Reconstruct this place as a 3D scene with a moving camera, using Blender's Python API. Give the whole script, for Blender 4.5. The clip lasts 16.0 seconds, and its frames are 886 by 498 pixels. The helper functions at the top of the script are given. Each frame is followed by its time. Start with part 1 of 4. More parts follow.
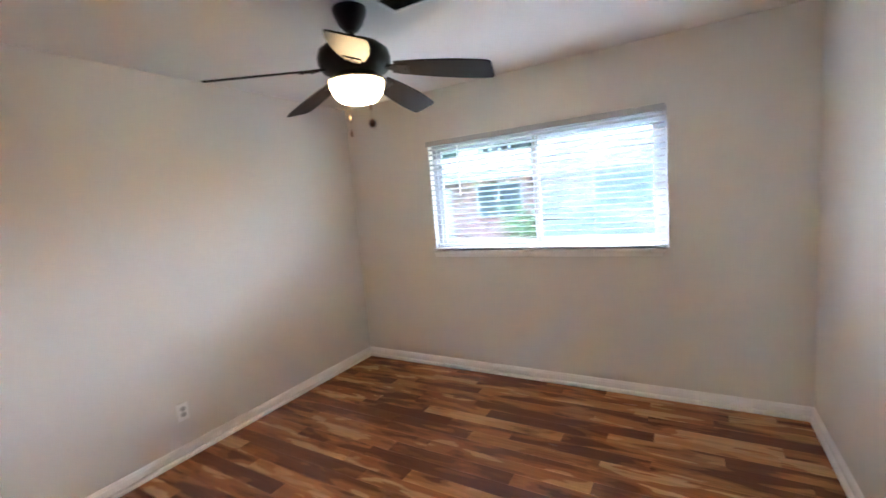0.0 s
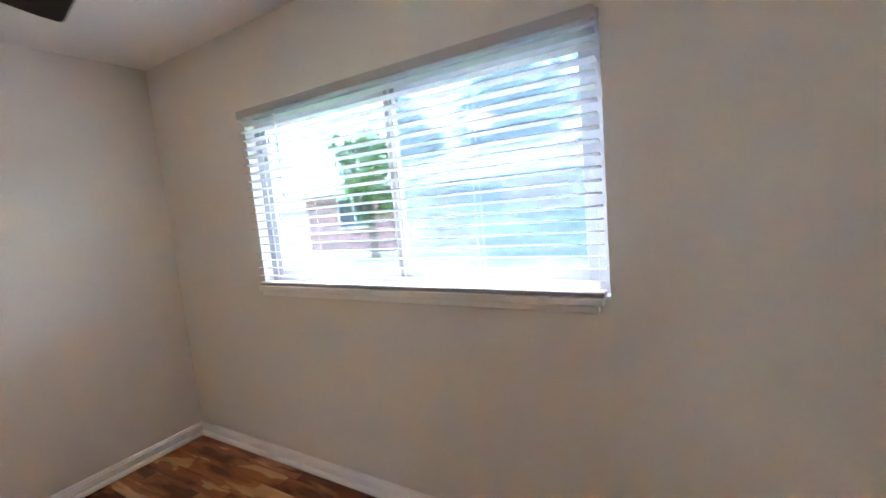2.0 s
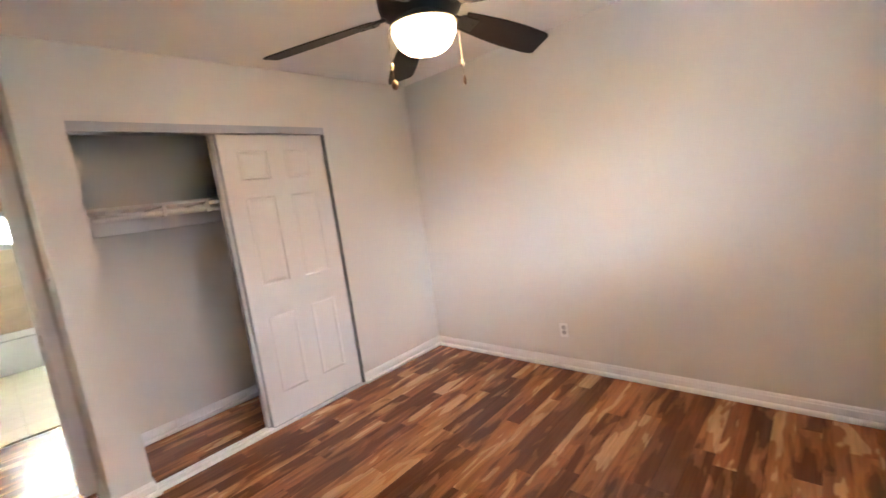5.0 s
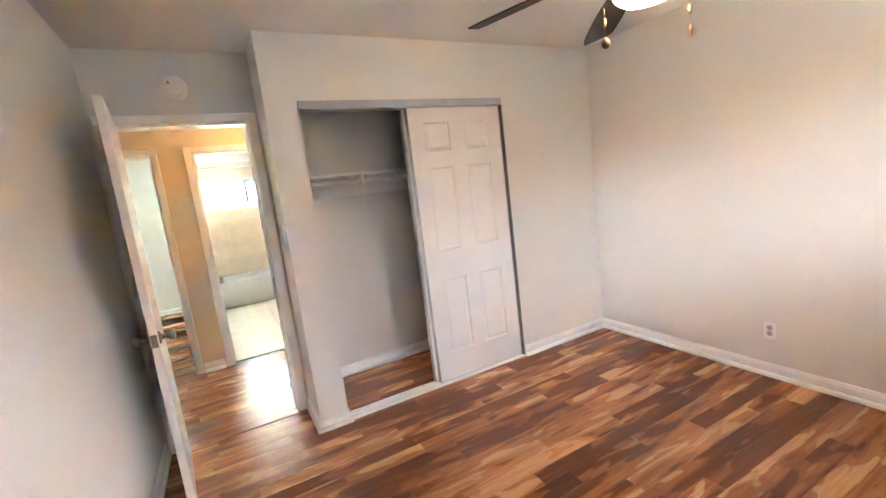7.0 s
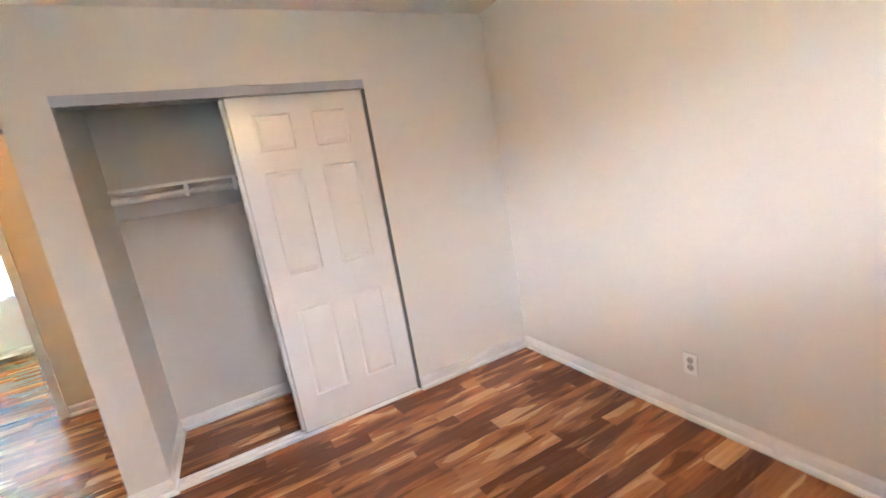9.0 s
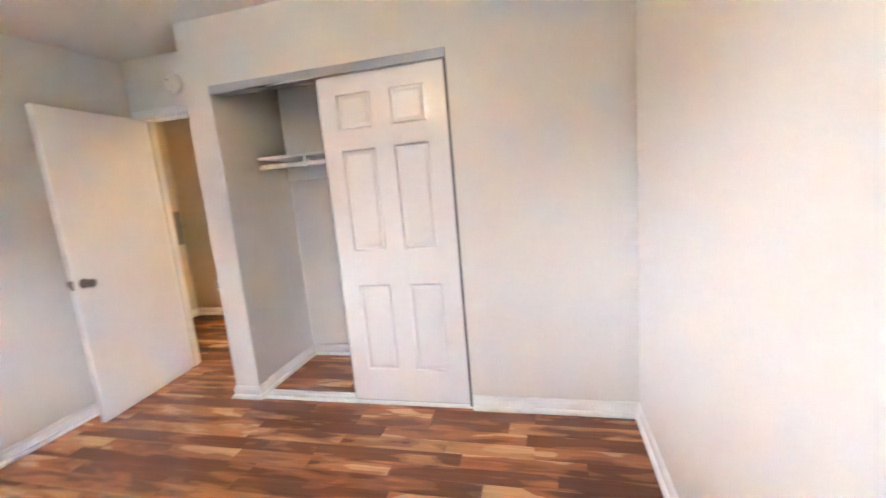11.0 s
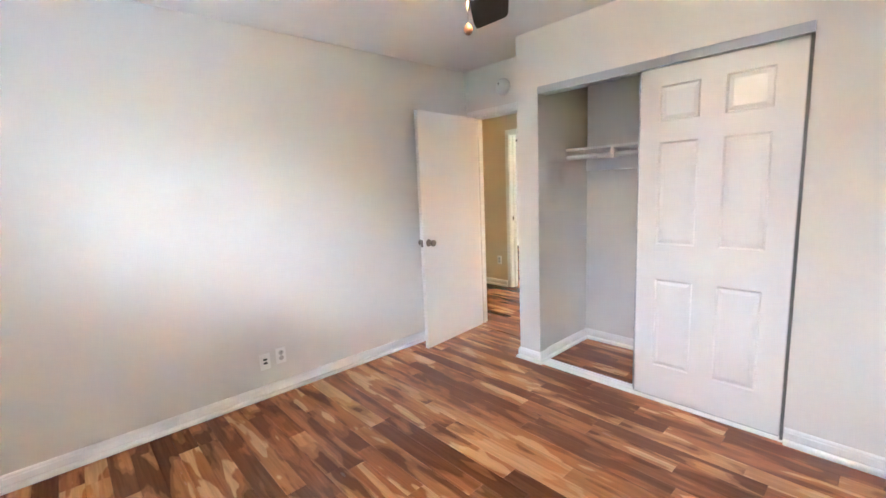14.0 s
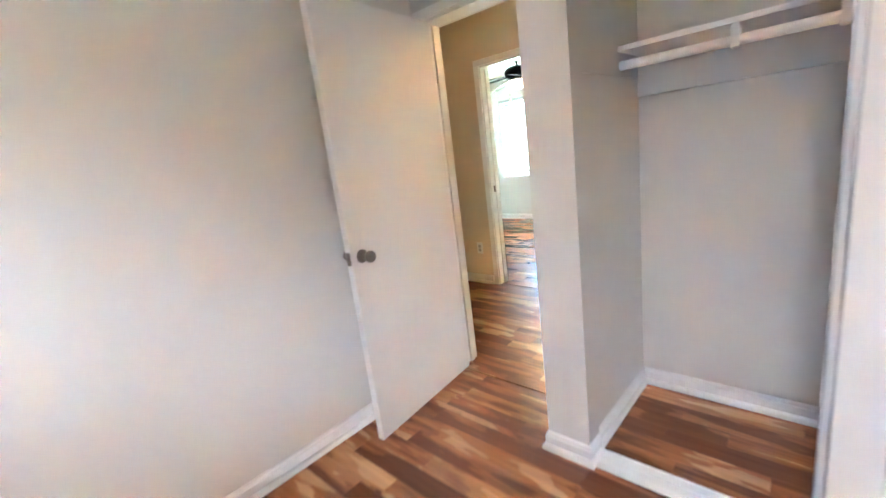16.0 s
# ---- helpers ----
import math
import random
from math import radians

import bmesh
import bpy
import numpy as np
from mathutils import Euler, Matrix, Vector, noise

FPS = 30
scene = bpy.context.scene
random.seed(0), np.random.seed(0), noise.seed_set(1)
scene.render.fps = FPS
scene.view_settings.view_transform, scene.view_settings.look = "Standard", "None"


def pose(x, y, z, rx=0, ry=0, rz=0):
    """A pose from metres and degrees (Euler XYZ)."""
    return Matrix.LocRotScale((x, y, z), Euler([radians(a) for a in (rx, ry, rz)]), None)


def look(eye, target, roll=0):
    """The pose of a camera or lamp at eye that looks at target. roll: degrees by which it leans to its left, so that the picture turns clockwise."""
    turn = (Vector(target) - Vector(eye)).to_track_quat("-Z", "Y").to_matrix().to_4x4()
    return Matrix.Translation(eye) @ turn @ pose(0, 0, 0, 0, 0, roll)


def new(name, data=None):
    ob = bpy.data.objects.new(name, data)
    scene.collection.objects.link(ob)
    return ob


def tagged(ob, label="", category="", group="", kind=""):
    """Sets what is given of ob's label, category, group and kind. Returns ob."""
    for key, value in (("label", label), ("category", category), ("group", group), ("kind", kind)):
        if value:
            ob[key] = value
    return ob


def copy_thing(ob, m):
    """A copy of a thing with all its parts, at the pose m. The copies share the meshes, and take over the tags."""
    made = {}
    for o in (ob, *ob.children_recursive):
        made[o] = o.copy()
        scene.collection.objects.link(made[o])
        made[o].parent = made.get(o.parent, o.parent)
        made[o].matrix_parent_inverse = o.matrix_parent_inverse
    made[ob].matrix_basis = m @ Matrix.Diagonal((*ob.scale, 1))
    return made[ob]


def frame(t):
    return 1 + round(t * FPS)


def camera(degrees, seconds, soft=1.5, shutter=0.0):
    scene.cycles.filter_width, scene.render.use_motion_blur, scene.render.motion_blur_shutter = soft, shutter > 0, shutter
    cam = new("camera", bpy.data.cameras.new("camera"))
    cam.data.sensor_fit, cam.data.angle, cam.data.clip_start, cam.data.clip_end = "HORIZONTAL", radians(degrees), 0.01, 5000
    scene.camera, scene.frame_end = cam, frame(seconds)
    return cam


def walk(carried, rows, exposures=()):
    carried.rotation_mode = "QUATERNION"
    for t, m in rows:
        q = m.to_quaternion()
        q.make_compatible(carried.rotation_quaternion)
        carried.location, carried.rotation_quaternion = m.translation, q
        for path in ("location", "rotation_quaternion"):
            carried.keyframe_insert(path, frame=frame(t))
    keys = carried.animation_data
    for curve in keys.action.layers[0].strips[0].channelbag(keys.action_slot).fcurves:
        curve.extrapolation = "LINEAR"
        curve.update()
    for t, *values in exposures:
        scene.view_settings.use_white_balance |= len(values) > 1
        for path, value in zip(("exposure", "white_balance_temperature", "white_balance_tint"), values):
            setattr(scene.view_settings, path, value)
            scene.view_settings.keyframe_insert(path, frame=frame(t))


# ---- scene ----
cam = camera(93.1, 16.0, shutter=0.4)
PATH = [
    (0, (-0.049, 0.008, 1.536), (-1.061, 1.716, 1.297), -4.8),
    (0.5, (0.015, 0.264, 1.457), (-0.817, 2.07, 1.241), -5.1),
    (1, (0.004, 0.695, 1.495), (-0.77, 2.524, 1.257), -5.1),
    (1.5, (0.03, 1.165, 1.445), (-0.832, 2.958, 1.237), -4.8),
    (2, (0.075, 1.693, 1.457), (-0.944, 3.399, 1.231), -5.2),
    (2.5, (0.04, 2.126, 1.463), (-1.165, 3.7, 1.203), -5.9),
    (3, (0.033, 2.464, 1.454), (-1.57, 3.625, 1.162), -5.4),
    (3.5, (0.001, 2.694, 1.447), (-1.946, 3.044, 1.152), -4.5),
    (4, (-0.109, 2.753, 1.47), (-2.039, 2.33, 1.161), -6.5),
    (4.5, (-0.087, 2.775, 1.47), (-1.788, 1.764, 1.182), -7.5),
    (5, (-0.069, 2.803, 1.455), (-1.529, 1.462, 1.193), -7.8),
    (7.5, (0.063, 2.62, 1.472), (-0.814, 0.848, 1.167), -7.3),
    (8, (-0.114, 2.592, 1.428), (-1.014, 0.836, 1.097), -8.6),
    (8.5, (-0.544, 2.587, 1.436), (-1.487, 0.859, 1.083), -10.1),
    (10.8, (-2.412, 2.313, 1.387), (-2.117, 0.363, 1.055), -5.2),
    (11, (-2.451, 2.3, 1.381), (-1.962, 0.389, 1.054), -5.0),
    (11.5, (-2.427, 2.415, 1.387), (-1.599, 0.618, 1.096), -4.8),
    (12, (-2.404, 2.513, 1.389), (-1.361, 0.829, 1.111), -4.0),
    (12.5, (-2.376, 2.546, 1.395), (-1.186, 0.962, 1.128), -3.1),
    (13, (-2.35, 2.566, 1.393), (-1.046, 1.07, 1.14), -2.5),
    (13.5, (-2.33, 2.58, 1.403), (-0.927, 1.179, 1.137), -2.4),
    (14, (-2.283, 2.626, 1.395), (-0.822, 1.291, 1.101), -2.5),
    (14.5, (-2.2, 2.594, 1.348), (-0.725, 1.29, 1.0), -3.3),
    (15, (-1.901, 2.292, 1.325), (-0.464, 0.948, 0.96), -4.0),
    (15.5, (-1.499, 1.943, 1.325), (-0.124, 0.555, 0.895), -5.1),
    (16, (-1.143, 1.426, 1.339), (0.2, 0.013, 0.891), -7.3),
]
DOOR_TURN, FAN_TURN, BLADE_Z = 96.0, 20.0, 2.19
BOWL, HALL = 0.23, 0.27
EXPOSURES = [(0, 7.9, 5800, 11), (1.5, 7.75, 5800, 11), (2.5, 7.3, 6000, 14), (3.0, 6.85, 7500, 35), (3.5, 6.85, 9400, 50), (4.2, 7.25, 11500, 60), (4.6, 7.85, 9800, 48), (5.1, 8.4, 6300, 15),
             (7.5, 8.65, 6250, 14), (8.5, 8.55, 6250, 14), (11, 8.85, 5850, 12), (12.5, 8.97, 5450, 7), (16, 8.8, 5600, 9)]
walk(cam, [(t, look(eye, target, roll)) for t, eye, target, roll in PATH],
     exposures=EXPOSURES)

# ---- world and sun: bright overcast day ----
world = bpy.data.worlds.new("world")
scene.world = world
world.use_nodes = True
wn = world.node_tree
sky = wn.nodes.new("ShaderNodeTexSky")
sky.sky_type, sky.sun_disc = "NISHITA", False
sky.sun_elevation, sky.sun_rotation = radians(74), radians(-30)
sky.air_density, sky.dust_density, sky.ozone_density = 1.0, 3.0, 1.0
wn.links.new(sky.outputs[0], wn.nodes["Background"].inputs[0])
wn.nodes["Background"].inputs[1].default_value = 0.15
sun = new("sun", bpy.data.lights.new("sun", "SUN"))
sun.data.energy, sun.data.angle, sun.data.color = 1.5, radians(172), (1.0, 0.985, 0.96)
sun.matrix_world = look((-4, 7, 29), (0, 0, 0))
tagged(sun, kind="structure")


# ---- materials ----
def material(name, color, rough=0.5, metal=0.0, var=0.06, scale=3.0, bump=0.0, bump_scale=200.0, spec=0.5, coat=0.0):
    m = bpy.data.materials.new(name)
    m.use_nodes = True
    nt = m.node_tree
    b = nt.nodes["Principled BSDF"]
    b.inputs["Roughness"].default_value = rough
    b.inputs["Metallic"].default_value = metal
    b.inputs["Specular IOR Level"].default_value = spec
    b.inputs["Coat Weight"].default_value = coat
    tc = nt.nodes.new("ShaderNodeTexCoord")
    n = nt.nodes.new("ShaderNodeTexNoise")
    n.inputs["Scale"].default_value = scale
    n.inputs["Detail"].default_value = 5
    nt.links.new(tc.outputs["Object"], n.inputs["Vector"])
    mix = nt.nodes.new("ShaderNodeMixRGB")
    mix.inputs[1].default_value = (*[c * (1 - var) for c in color], 1)
    mix.inputs[2].default_value = (*[min(1, c * (1 + var)) for c in color], 1)
    nt.links.new(n.outputs["Fac"], mix.inputs[0])
    nt.links.new(mix.outputs[0], b.inputs["Base Color"])
    if bump:
        n2 = nt.nodes.new("ShaderNodeTexNoise")
        n2.inputs["Scale"].default_value = bump_scale
        n2.inputs["Detail"].default_value = 3
        nt.links.new(tc.outputs["Object"], n2.inputs["Vector"])
        bp = nt.nodes.new("ShaderNodeBump")
        bp.inputs["Strength"].default_value = bump
        bp.inputs["Distance"].default_value = 0.002
        nt.links.new(n2.outputs["Fac"], bp.inputs["Height"])
        nt.links.new(bp.outputs[0], b.inputs["Normal"])
    return m


def emitter(name, color, strength):
    m = bpy.data.materials.new(name)
    m.use_nodes = True
    b = m.node_tree.nodes["Principled BSDF"]
    b.inputs["Base Color"].default_value = (0.85, 0.8, 0.7, 1)
    b.inputs["Roughness"].default_value = 0.3
    b.inputs["Emission Color"].default_value = (*color, 1)
    b.inputs["Emission Strength"].default_value = strength
    return m


def pane_material(name, tint, gloss):
    m = bpy.data.materials.new(name)
    m.use_nodes = True
    nt = m.node_tree
    nt.nodes.remove(nt.nodes["Principled BSDF"])
    tr = nt.nodes.new("ShaderNodeBsdfTransparent")
    tr.inputs[0].default_value = (*tint, 1)
    gl = nt.nodes.new("ShaderNodeBsdfGlossy")
    gl.inputs["Roughness"].default_value = 0.02
    mx = nt.nodes.new("ShaderNodeMixShader")
    mx.inputs[0].default_value = gloss
    nt.links.new(tr.outputs[0], mx.inputs[1])
    nt.links.new(gl.outputs[0], mx.inputs[2])
    nt.links.new(mx.outputs[0], nt.nodes["Material Output"].inputs[0])
    return m


def veil_material(name, color, cover, translucent=False):
    """Fine mesh or frosted glass: part see-through, part scattering."""
    m = bpy.data.materials.new(name)
    m.use_nodes = True
    nt = m.node_tree
    nt.nodes.remove(nt.nodes["Principled BSDF"])
    tr = nt.nodes.new("ShaderNodeBsdfTransparent")
    df = nt.nodes.new("ShaderNodeBsdfTranslucent" if translucent else "ShaderNodeBsdfDiffuse")
    df.inputs[0].default_value = (*color, 1)
    mx = nt.nodes.new("ShaderNodeMixShader")
    mx.inputs[0].default_value = cover
    nt.links.new(tr.outputs[0], mx.inputs[1])
    nt.links.new(df.outputs[0], mx.inputs[2])
    nt.links.new(mx.outputs[0], nt.nodes["Material Output"].inputs[0])
    return m


def plank_material():
    m = bpy.data.materials.new("laminate_plank")
    m.use_nodes = True
    nt = m.node_tree
    N, L = nt.nodes.new, nt.links.new
    b = nt.nodes["Principled BSDF"]
    tc, info = N("ShaderNodeTexCoord"), N("ShaderNodeObjectInfo")
    shift = N("ShaderNodeVectorMath")
    shift.operation = "MULTIPLY_ADD"
    comb = N("ShaderNodeCombineXYZ")
    mul = N("ShaderNodeMath")
    mul.operation = "MULTIPLY"
    mul.inputs[1].default_value = 83.0
    L(info.outputs["Random"], mul.inputs[0])
    for i in range(3):
        L(mul.outputs[0], comb.inputs[i])
    shift.inputs[1].default_value = (1, 1, 1)
    L(tc.outputs["Object"], shift.inputs[0])
    L(comb.outputs[0], shift.inputs[2])

    def streak(sx, sy, detail, rough, distort):
        mp = N("ShaderNodeMapping")
        mp.inputs["Scale"].default_value = (sx, sy, 1)
        L(shift.outputs[0], mp.inputs["Vector"])
        n = N("ShaderNodeTexNoise")
        n.inputs["Scale"].default_value = 1.0
        n.inputs["Detail"].default_value = detail
        n.inputs["Roughness"].default_value = rough
        n.inputs["Distortion"].default_value = distort
        L(mp.outputs[0], n.inputs["Vector"])
        return n.outputs["Fac"]

    def ramp(fac, stops):
        r = N("ShaderNodeValToRGB")
        e = r.color_ramp.elements
        e[0].position, e[0].color = stops[0][0], (*stops[0][1], 1)
        e[1].position, e[1].color = stops[-1][0], (*stops[-1][1], 1)
        for p, c in stops[1:-1]:
            x = e.new(p)
            x.color = (*c, 1)
        L(fac, r.inputs[0])
        return r.outputs[0]

    # sapwood tone differs from board to board
    wn2 = N("ShaderNodeTexWhiteNoise")
    wn2.noise_dimensions = "1D"
    L(mul.outputs[0], wn2.inputs["W"])
    tone = ramp(wn2.outputs["Value"], [(0.0, (0.30, 0.108, 0.045)), (0.3, (0.42, 0.172, 0.07)), (0.6, (0.35, 0.130, 0.054)), (0.85, (0.53, 0.245, 0.105)), (1.0, (0.26, 0.088, 0.038))])
    dark = ramp(wn2.outputs["Color"], [(0.0, (0.125, 0.043, 0.019)), (1.0, (0.195, 0.073, 0.034))])
    # heartwood: some boards all dark, some part dark with a ragged edge
    add = N("ShaderNodeMath")
    add.operation = "MULTIPLY_ADD"
    add.inputs[1].default_value = 0.30
    L(info.outputs["Random"], add.inputs[0])
    L(streak(2.4, 11.0, 2.6, 0.45, 0.3), add.inputs[2])
    mask = ramp(add.outputs[0], [(0.60, (0, 0, 0)), (0.625, (0.45, 0.45, 0.45)), (0.675, (0.52, 0.52, 0.52)), (0.70, (1, 1, 1))])
    mixa = N("ShaderNodeMixRGB")
    L(mask, mixa.inputs[0])
    L(tone, mixa.inputs[1])
    L(dark, mixa.inputs[2])
    # pale sapwood where the heartwood noise runs low
    sap = ramp(add.outputs[0], [(0.465, (1, 1, 1)), (0.49, (0, 0, 0))])
    mixs = N("ShaderNodeMixRGB")
    L(sap, mixs.inputs[0])
    L(mixa.outputs[0], mixs.inputs[1])
    mixs.inputs[2].default_value = (0.60, 0.32, 0.155, 1)
    # grain lines
    grain = ramp(streak(2.2, 80.0, 4.0, 0.55, 0.3), [(0.3, (0.84, 0.81, 0.78)), (0.62, (1.05, 1.05, 1.05))])
    mixb = N("ShaderNodeMixRGB")
    mixb.blend_type = "MULTIPLY"
    mixb.inputs[0].default_value = 1.0
    L(mixs.outputs[0], mixb.inputs[1])
    L(grain, mixb.inputs[2])
    broad = ramp(streak(2.5, 28.0, 3.0, 0.5, 0.8), [(0.35, (0.86, 0.84, 0.82)), (0.6, (1.08, 1.08, 1.08))])
    mixc = N("ShaderNodeMixRGB")
    mixc.blend_type = "MULTIPLY"
    mixc.inputs[0].default_value = 1.0
    L(mixb.outputs[0], mixc.inputs[1])
    L(broad, mixc.inputs[2])
    L(mixc.outputs[0], b.inputs["Base Color"])
    rr = N("ShaderNodeMapRange")
    b.inputs["Specular IOR Level"].default_value = 0.3
    rr.inputs["To Min"].default_value, rr.inputs["To Max"].default_value = 0.23, 0.29
    L(streak(3.0, 12.0, 2.0, 0.5, 0.0), rr.inputs["Value"])
    L(rr.outputs[0], b.inputs["Roughness"])
    bp = N("ShaderNodeBump")
    bp.inputs["Strength"].default_value, bp.inputs["Distance"].default_value = 0.03, 0.0004
    L(grain, bp.inputs["Height"])
    L(bp.outputs[0], b.inputs["Normal"])
    return m


def brick_material():
    """Far brick faces, too far off for single bricks."""
    m = bpy.data.materials.new("red_brick")
    m.use_nodes = True
    nt = m.node_tree
    b = nt.nodes["Principled BSDF"]
    tc = nt.nodes.new("ShaderNodeTexCoord")
    mp = nt.nodes.new("ShaderNodeMapping")
    mp.inputs["Rotation"].default_value = (radians(90), 0, 0)
    br = nt.nodes.new("ShaderNodeTexBrick")
    br.inputs["Color1"].default_value = (0.44, 0.19, 0.14, 1)
    br.inputs["Color2"].default_value = (0.36, 0.15, 0.115, 1)
    br.inputs["Mortar"].default_value = (0.4, 0.36, 0.32, 1)
    br.inputs["Scale"].default_value = 1.0
    br.inputs["Brick Width"].default_value, br.inputs["Row Height"].default_value = 0.21, 0.075
    br.inputs["Mortar Size"].default_value = 0.008
    nt.links.new(tc.outputs["Object"], mp.inputs["Vector"])
    nt.links.new(mp.outputs[0], br.inputs["Vector"])
    nt.links.new(br.outputs["Color"], b.inputs["Base Color"])
    b.inputs["Roughness"].default_value = 0.85
    return m


M_WALL = material("wall_paint", (0.755, 0.728, 0.68), 0.55, var=0.02, scale=1.5, bump=0.12, bump_scale=260)
M_HALL = material("hall_wall_paint", (0.74, 0.64, 0.50), 0.6, var=0.02, scale=1.5, bump=0.12, bump_scale=260)
M_WHITEWALL = material("white_wall_paint", (0.78, 0.77, 0.75), 0.6, var=0.02, scale=1.5, bump=0.1, bump_scale=260)
M_CEIL = material("ceiling_paint", (0.82, 0.80, 0.77), 0.8, var=0.03, scale=2.0, bump=0.35, bump_scale=120)
M_TRIM = material("trim_paint", (0.885, 0.875, 0.85), 0.35, var=0.02, scale=6)
M_DOOR = material("door_paint", (0.80, 0.775, 0.745), 0.45, var=0.02, scale=4, bump=0.04, bump_scale=90)
M_CLOSETDOOR = material("closet_door_paint", (0.82, 0.805, 0.79), 0.24, var=0.015, scale=5, bump=0.05, bump_scale=60)
M_ALU = material("brushed_aluminium", (0.55, 0.55, 0.55), 0.35, 1.0, var=0.08, scale=30)
M_NICKEL = material("satin_nickel", (0.22, 0.19, 0.17), 0.28, 1.0, var=0.08, scale=60)
M_BLACK = material("black_metal", (0.018, 0.016, 0.015), 0.4, 0.3, var=0.3, scale=20)
M_BLADE = material("dark_blade_wood", (0.02, 0.015, 0.013), 0.55, var=0.4, scale=14, spec=0.2)
M_FOB = material("fob_wood", (0.12, 0.05, 0.025), 0.4, var=0.2, scale=60)
M_BRASS = material("chain_metal", (0.3, 0.25, 0.18), 0.3, 1.0)
M_BOWL = emitter("lit_frosted_glass", (1.0, 0.66, 0.32), BOWL)
M_HALLBOWL = emitter("lit_hall_glass", (1.0, 0.55, 0.2), HALL)
M_PLASTIC = material("white_plastic", (0.88, 0.87, 0.84), 0.35, var=0.02, scale=20)
M_GAP_SHADE = material("gap_shade_grey", (0.13, 0.13, 0.13), 0.5, 0.4, var=0.1)
M_SOCKET = material("socket_face", (0.5, 0.49, 0.47), 0.4, var=0.03, scale=20)
# white vinyl; the grey-blue of its backlit side is put into the colour
M_VINYL = material("shaded_vinyl", (0.45, 0.475, 0.52), 0.35, var=0.02, scale=10)
# white slats, greyed in the colour to hold down the daylight on them
M_SLAT = material("blind_slat_dimmed", (0.45, 0.455, 0.47), 0.4, var=0.02, scale=12)
M_DARK = material("dark_slot", (0.02, 0.02, 0.02), 0.6)
M_SUB = material("subfloor", (0.05, 0.03, 0.02), 0.8)
M_GREY = material("panel_grey", (0.30, 0.28, 0.25), 0.45, var=0.05, scale=8)
# clear glass; the dark tint is added only to dim the bright view
M_GLASS = pane_material("view_dimming_glass", (0.16, 0.178, 0.198), 0.03)
M_CLEAR = pane_material("clear_window_glass", (0.6, 0.65, 0.7), 0.03)
# screen mesh, made translucent so that it also stands in for glare haze
M_SCREEN = veil_material("hazy_insect_screen", (0.31, 0.335, 0.37), 0.5, True)
M_FROST = veil_material("frosted_glass", (0.82, 0.79, 0.76), 0.9, True)
M_TILE = material("tan_wall_tile", (0.58, 0.45, 0.33), 0.3, var=0.22, scale=5, bump=0.1, bump_scale=40)
M_GROUT = material("grout", (0.5, 0.46, 0.4), 0.8)
M_FTILE = material("cream_floor_tile", (0.66, 0.6, 0.52), 0.3, var=0.1, scale=4)
M_TUB = material("white_enamel", (0.84, 0.84, 0.83), 0.12, var=0.01, coat=0.5)
M_BRICK = brick_material()
M_ROOF = material("grey_shingles", (0.32, 0.29, 0.27), 0.9, var=0.25, scale=9, bump=0.6, bump_scale=30)
M_FASCIA = material("white_fascia", (0.78, 0.77, 0.75), 0.6, var=0.03)
M_GRASS = material("lawn_grass", (0.235, 0.315, 0.14), 0.9, var=0.4, scale=2.2, bump=1.0, bump_scale=60)
M_PATH = material("concrete", (0.45, 0.43, 0.4), 0.9, var=0.15, scale=4)
M_BARK = material("bark", (0.12, 0.085, 0.06), 0.9, var=0.35, scale=18, bump=0.8, bump_scale=40)
M_LEAF = material("leaf_green", (0.07, 0.13, 0.04), 0.6, var=0.45, scale=3)
M_LEAF2 = material("leaf_blue_green", (0.05, 0.10, 0.06), 0.6, var=0.4, scale=3)
M_LEAF3 = material("leaf_light", (0.12, 0.19, 0.05), 0.6, var=0.45, scale=3)
M_DARKGLASS = material("far_window_glass", (0.08, 0.09, 0.1), 0.08, var=0.1)
M_PLANK = plank_material()


# ---- builders ----
def box(bm, x0, y0, z0, x1, y1, z1, bevel=0.0):
    r = bmesh.ops.create_cube(bm, size=1.0)
    bmesh.ops.transform(bm, verts=r["verts"], matrix=Matrix.Translation(((x0 + x1) / 2, (y0 + y1) / 2, (z0 + z1) / 2)) @ Matrix.Diagonal((abs(x1 - x0), abs(y1 - y0), abs(z1 - z0), 1)))
    if bevel:
        es = list({e for v in r["verts"] for e in v.link_edges})
        bmesh.ops.bevel(bm, geom=es, offset=bevel, segments=2, affect="EDGES", profile=0.5)
    return r["verts"]


def lathe(bm, profile, centre, steps=32, axis="z"):
    """Turned shape: profile of (radius, height) from one end to the other."""
    rings = []
    for r, h in profile:
        ring = []
        for i in range(steps):
            a = 2 * math.pi * i / steps
            if axis == "z":
                p = (r * math.cos(a), r * math.sin(a), h)
            elif axis == "x":
                p = (h, r * math.cos(a), r * math.sin(a))
            else:
                p = (r * math.sin(a), h, r * math.cos(a))
            ring.append(bm.verts.new(Vector(centre) + Vector(p)))
        rings.append(ring)
    for a, b in zip(rings, rings[1:]):
        for i in range(steps):
            j = (i + 1) % steps
            bm.faces.new((a[i], a[j], b[j], b[i]))
    bm.faces.new(rings[0][::-1])
    bm.faces.new(rings[-1])


def tube(bm, a, b, r, steps=12):
    a, b = Vector(a), Vector(b)
    q = (b - a).to_track_quat("Z", "Y").to_matrix().to_4x4()
    r0 = bmesh.ops.create_cone(bm, segments=steps, radius1=r, radius2=r, depth=(b - a).length, cap_ends=True)
    bmesh.ops.transform(bm, verts=r0["verts"], matrix=Matrix.Translation((a + b) / 2) @ q)


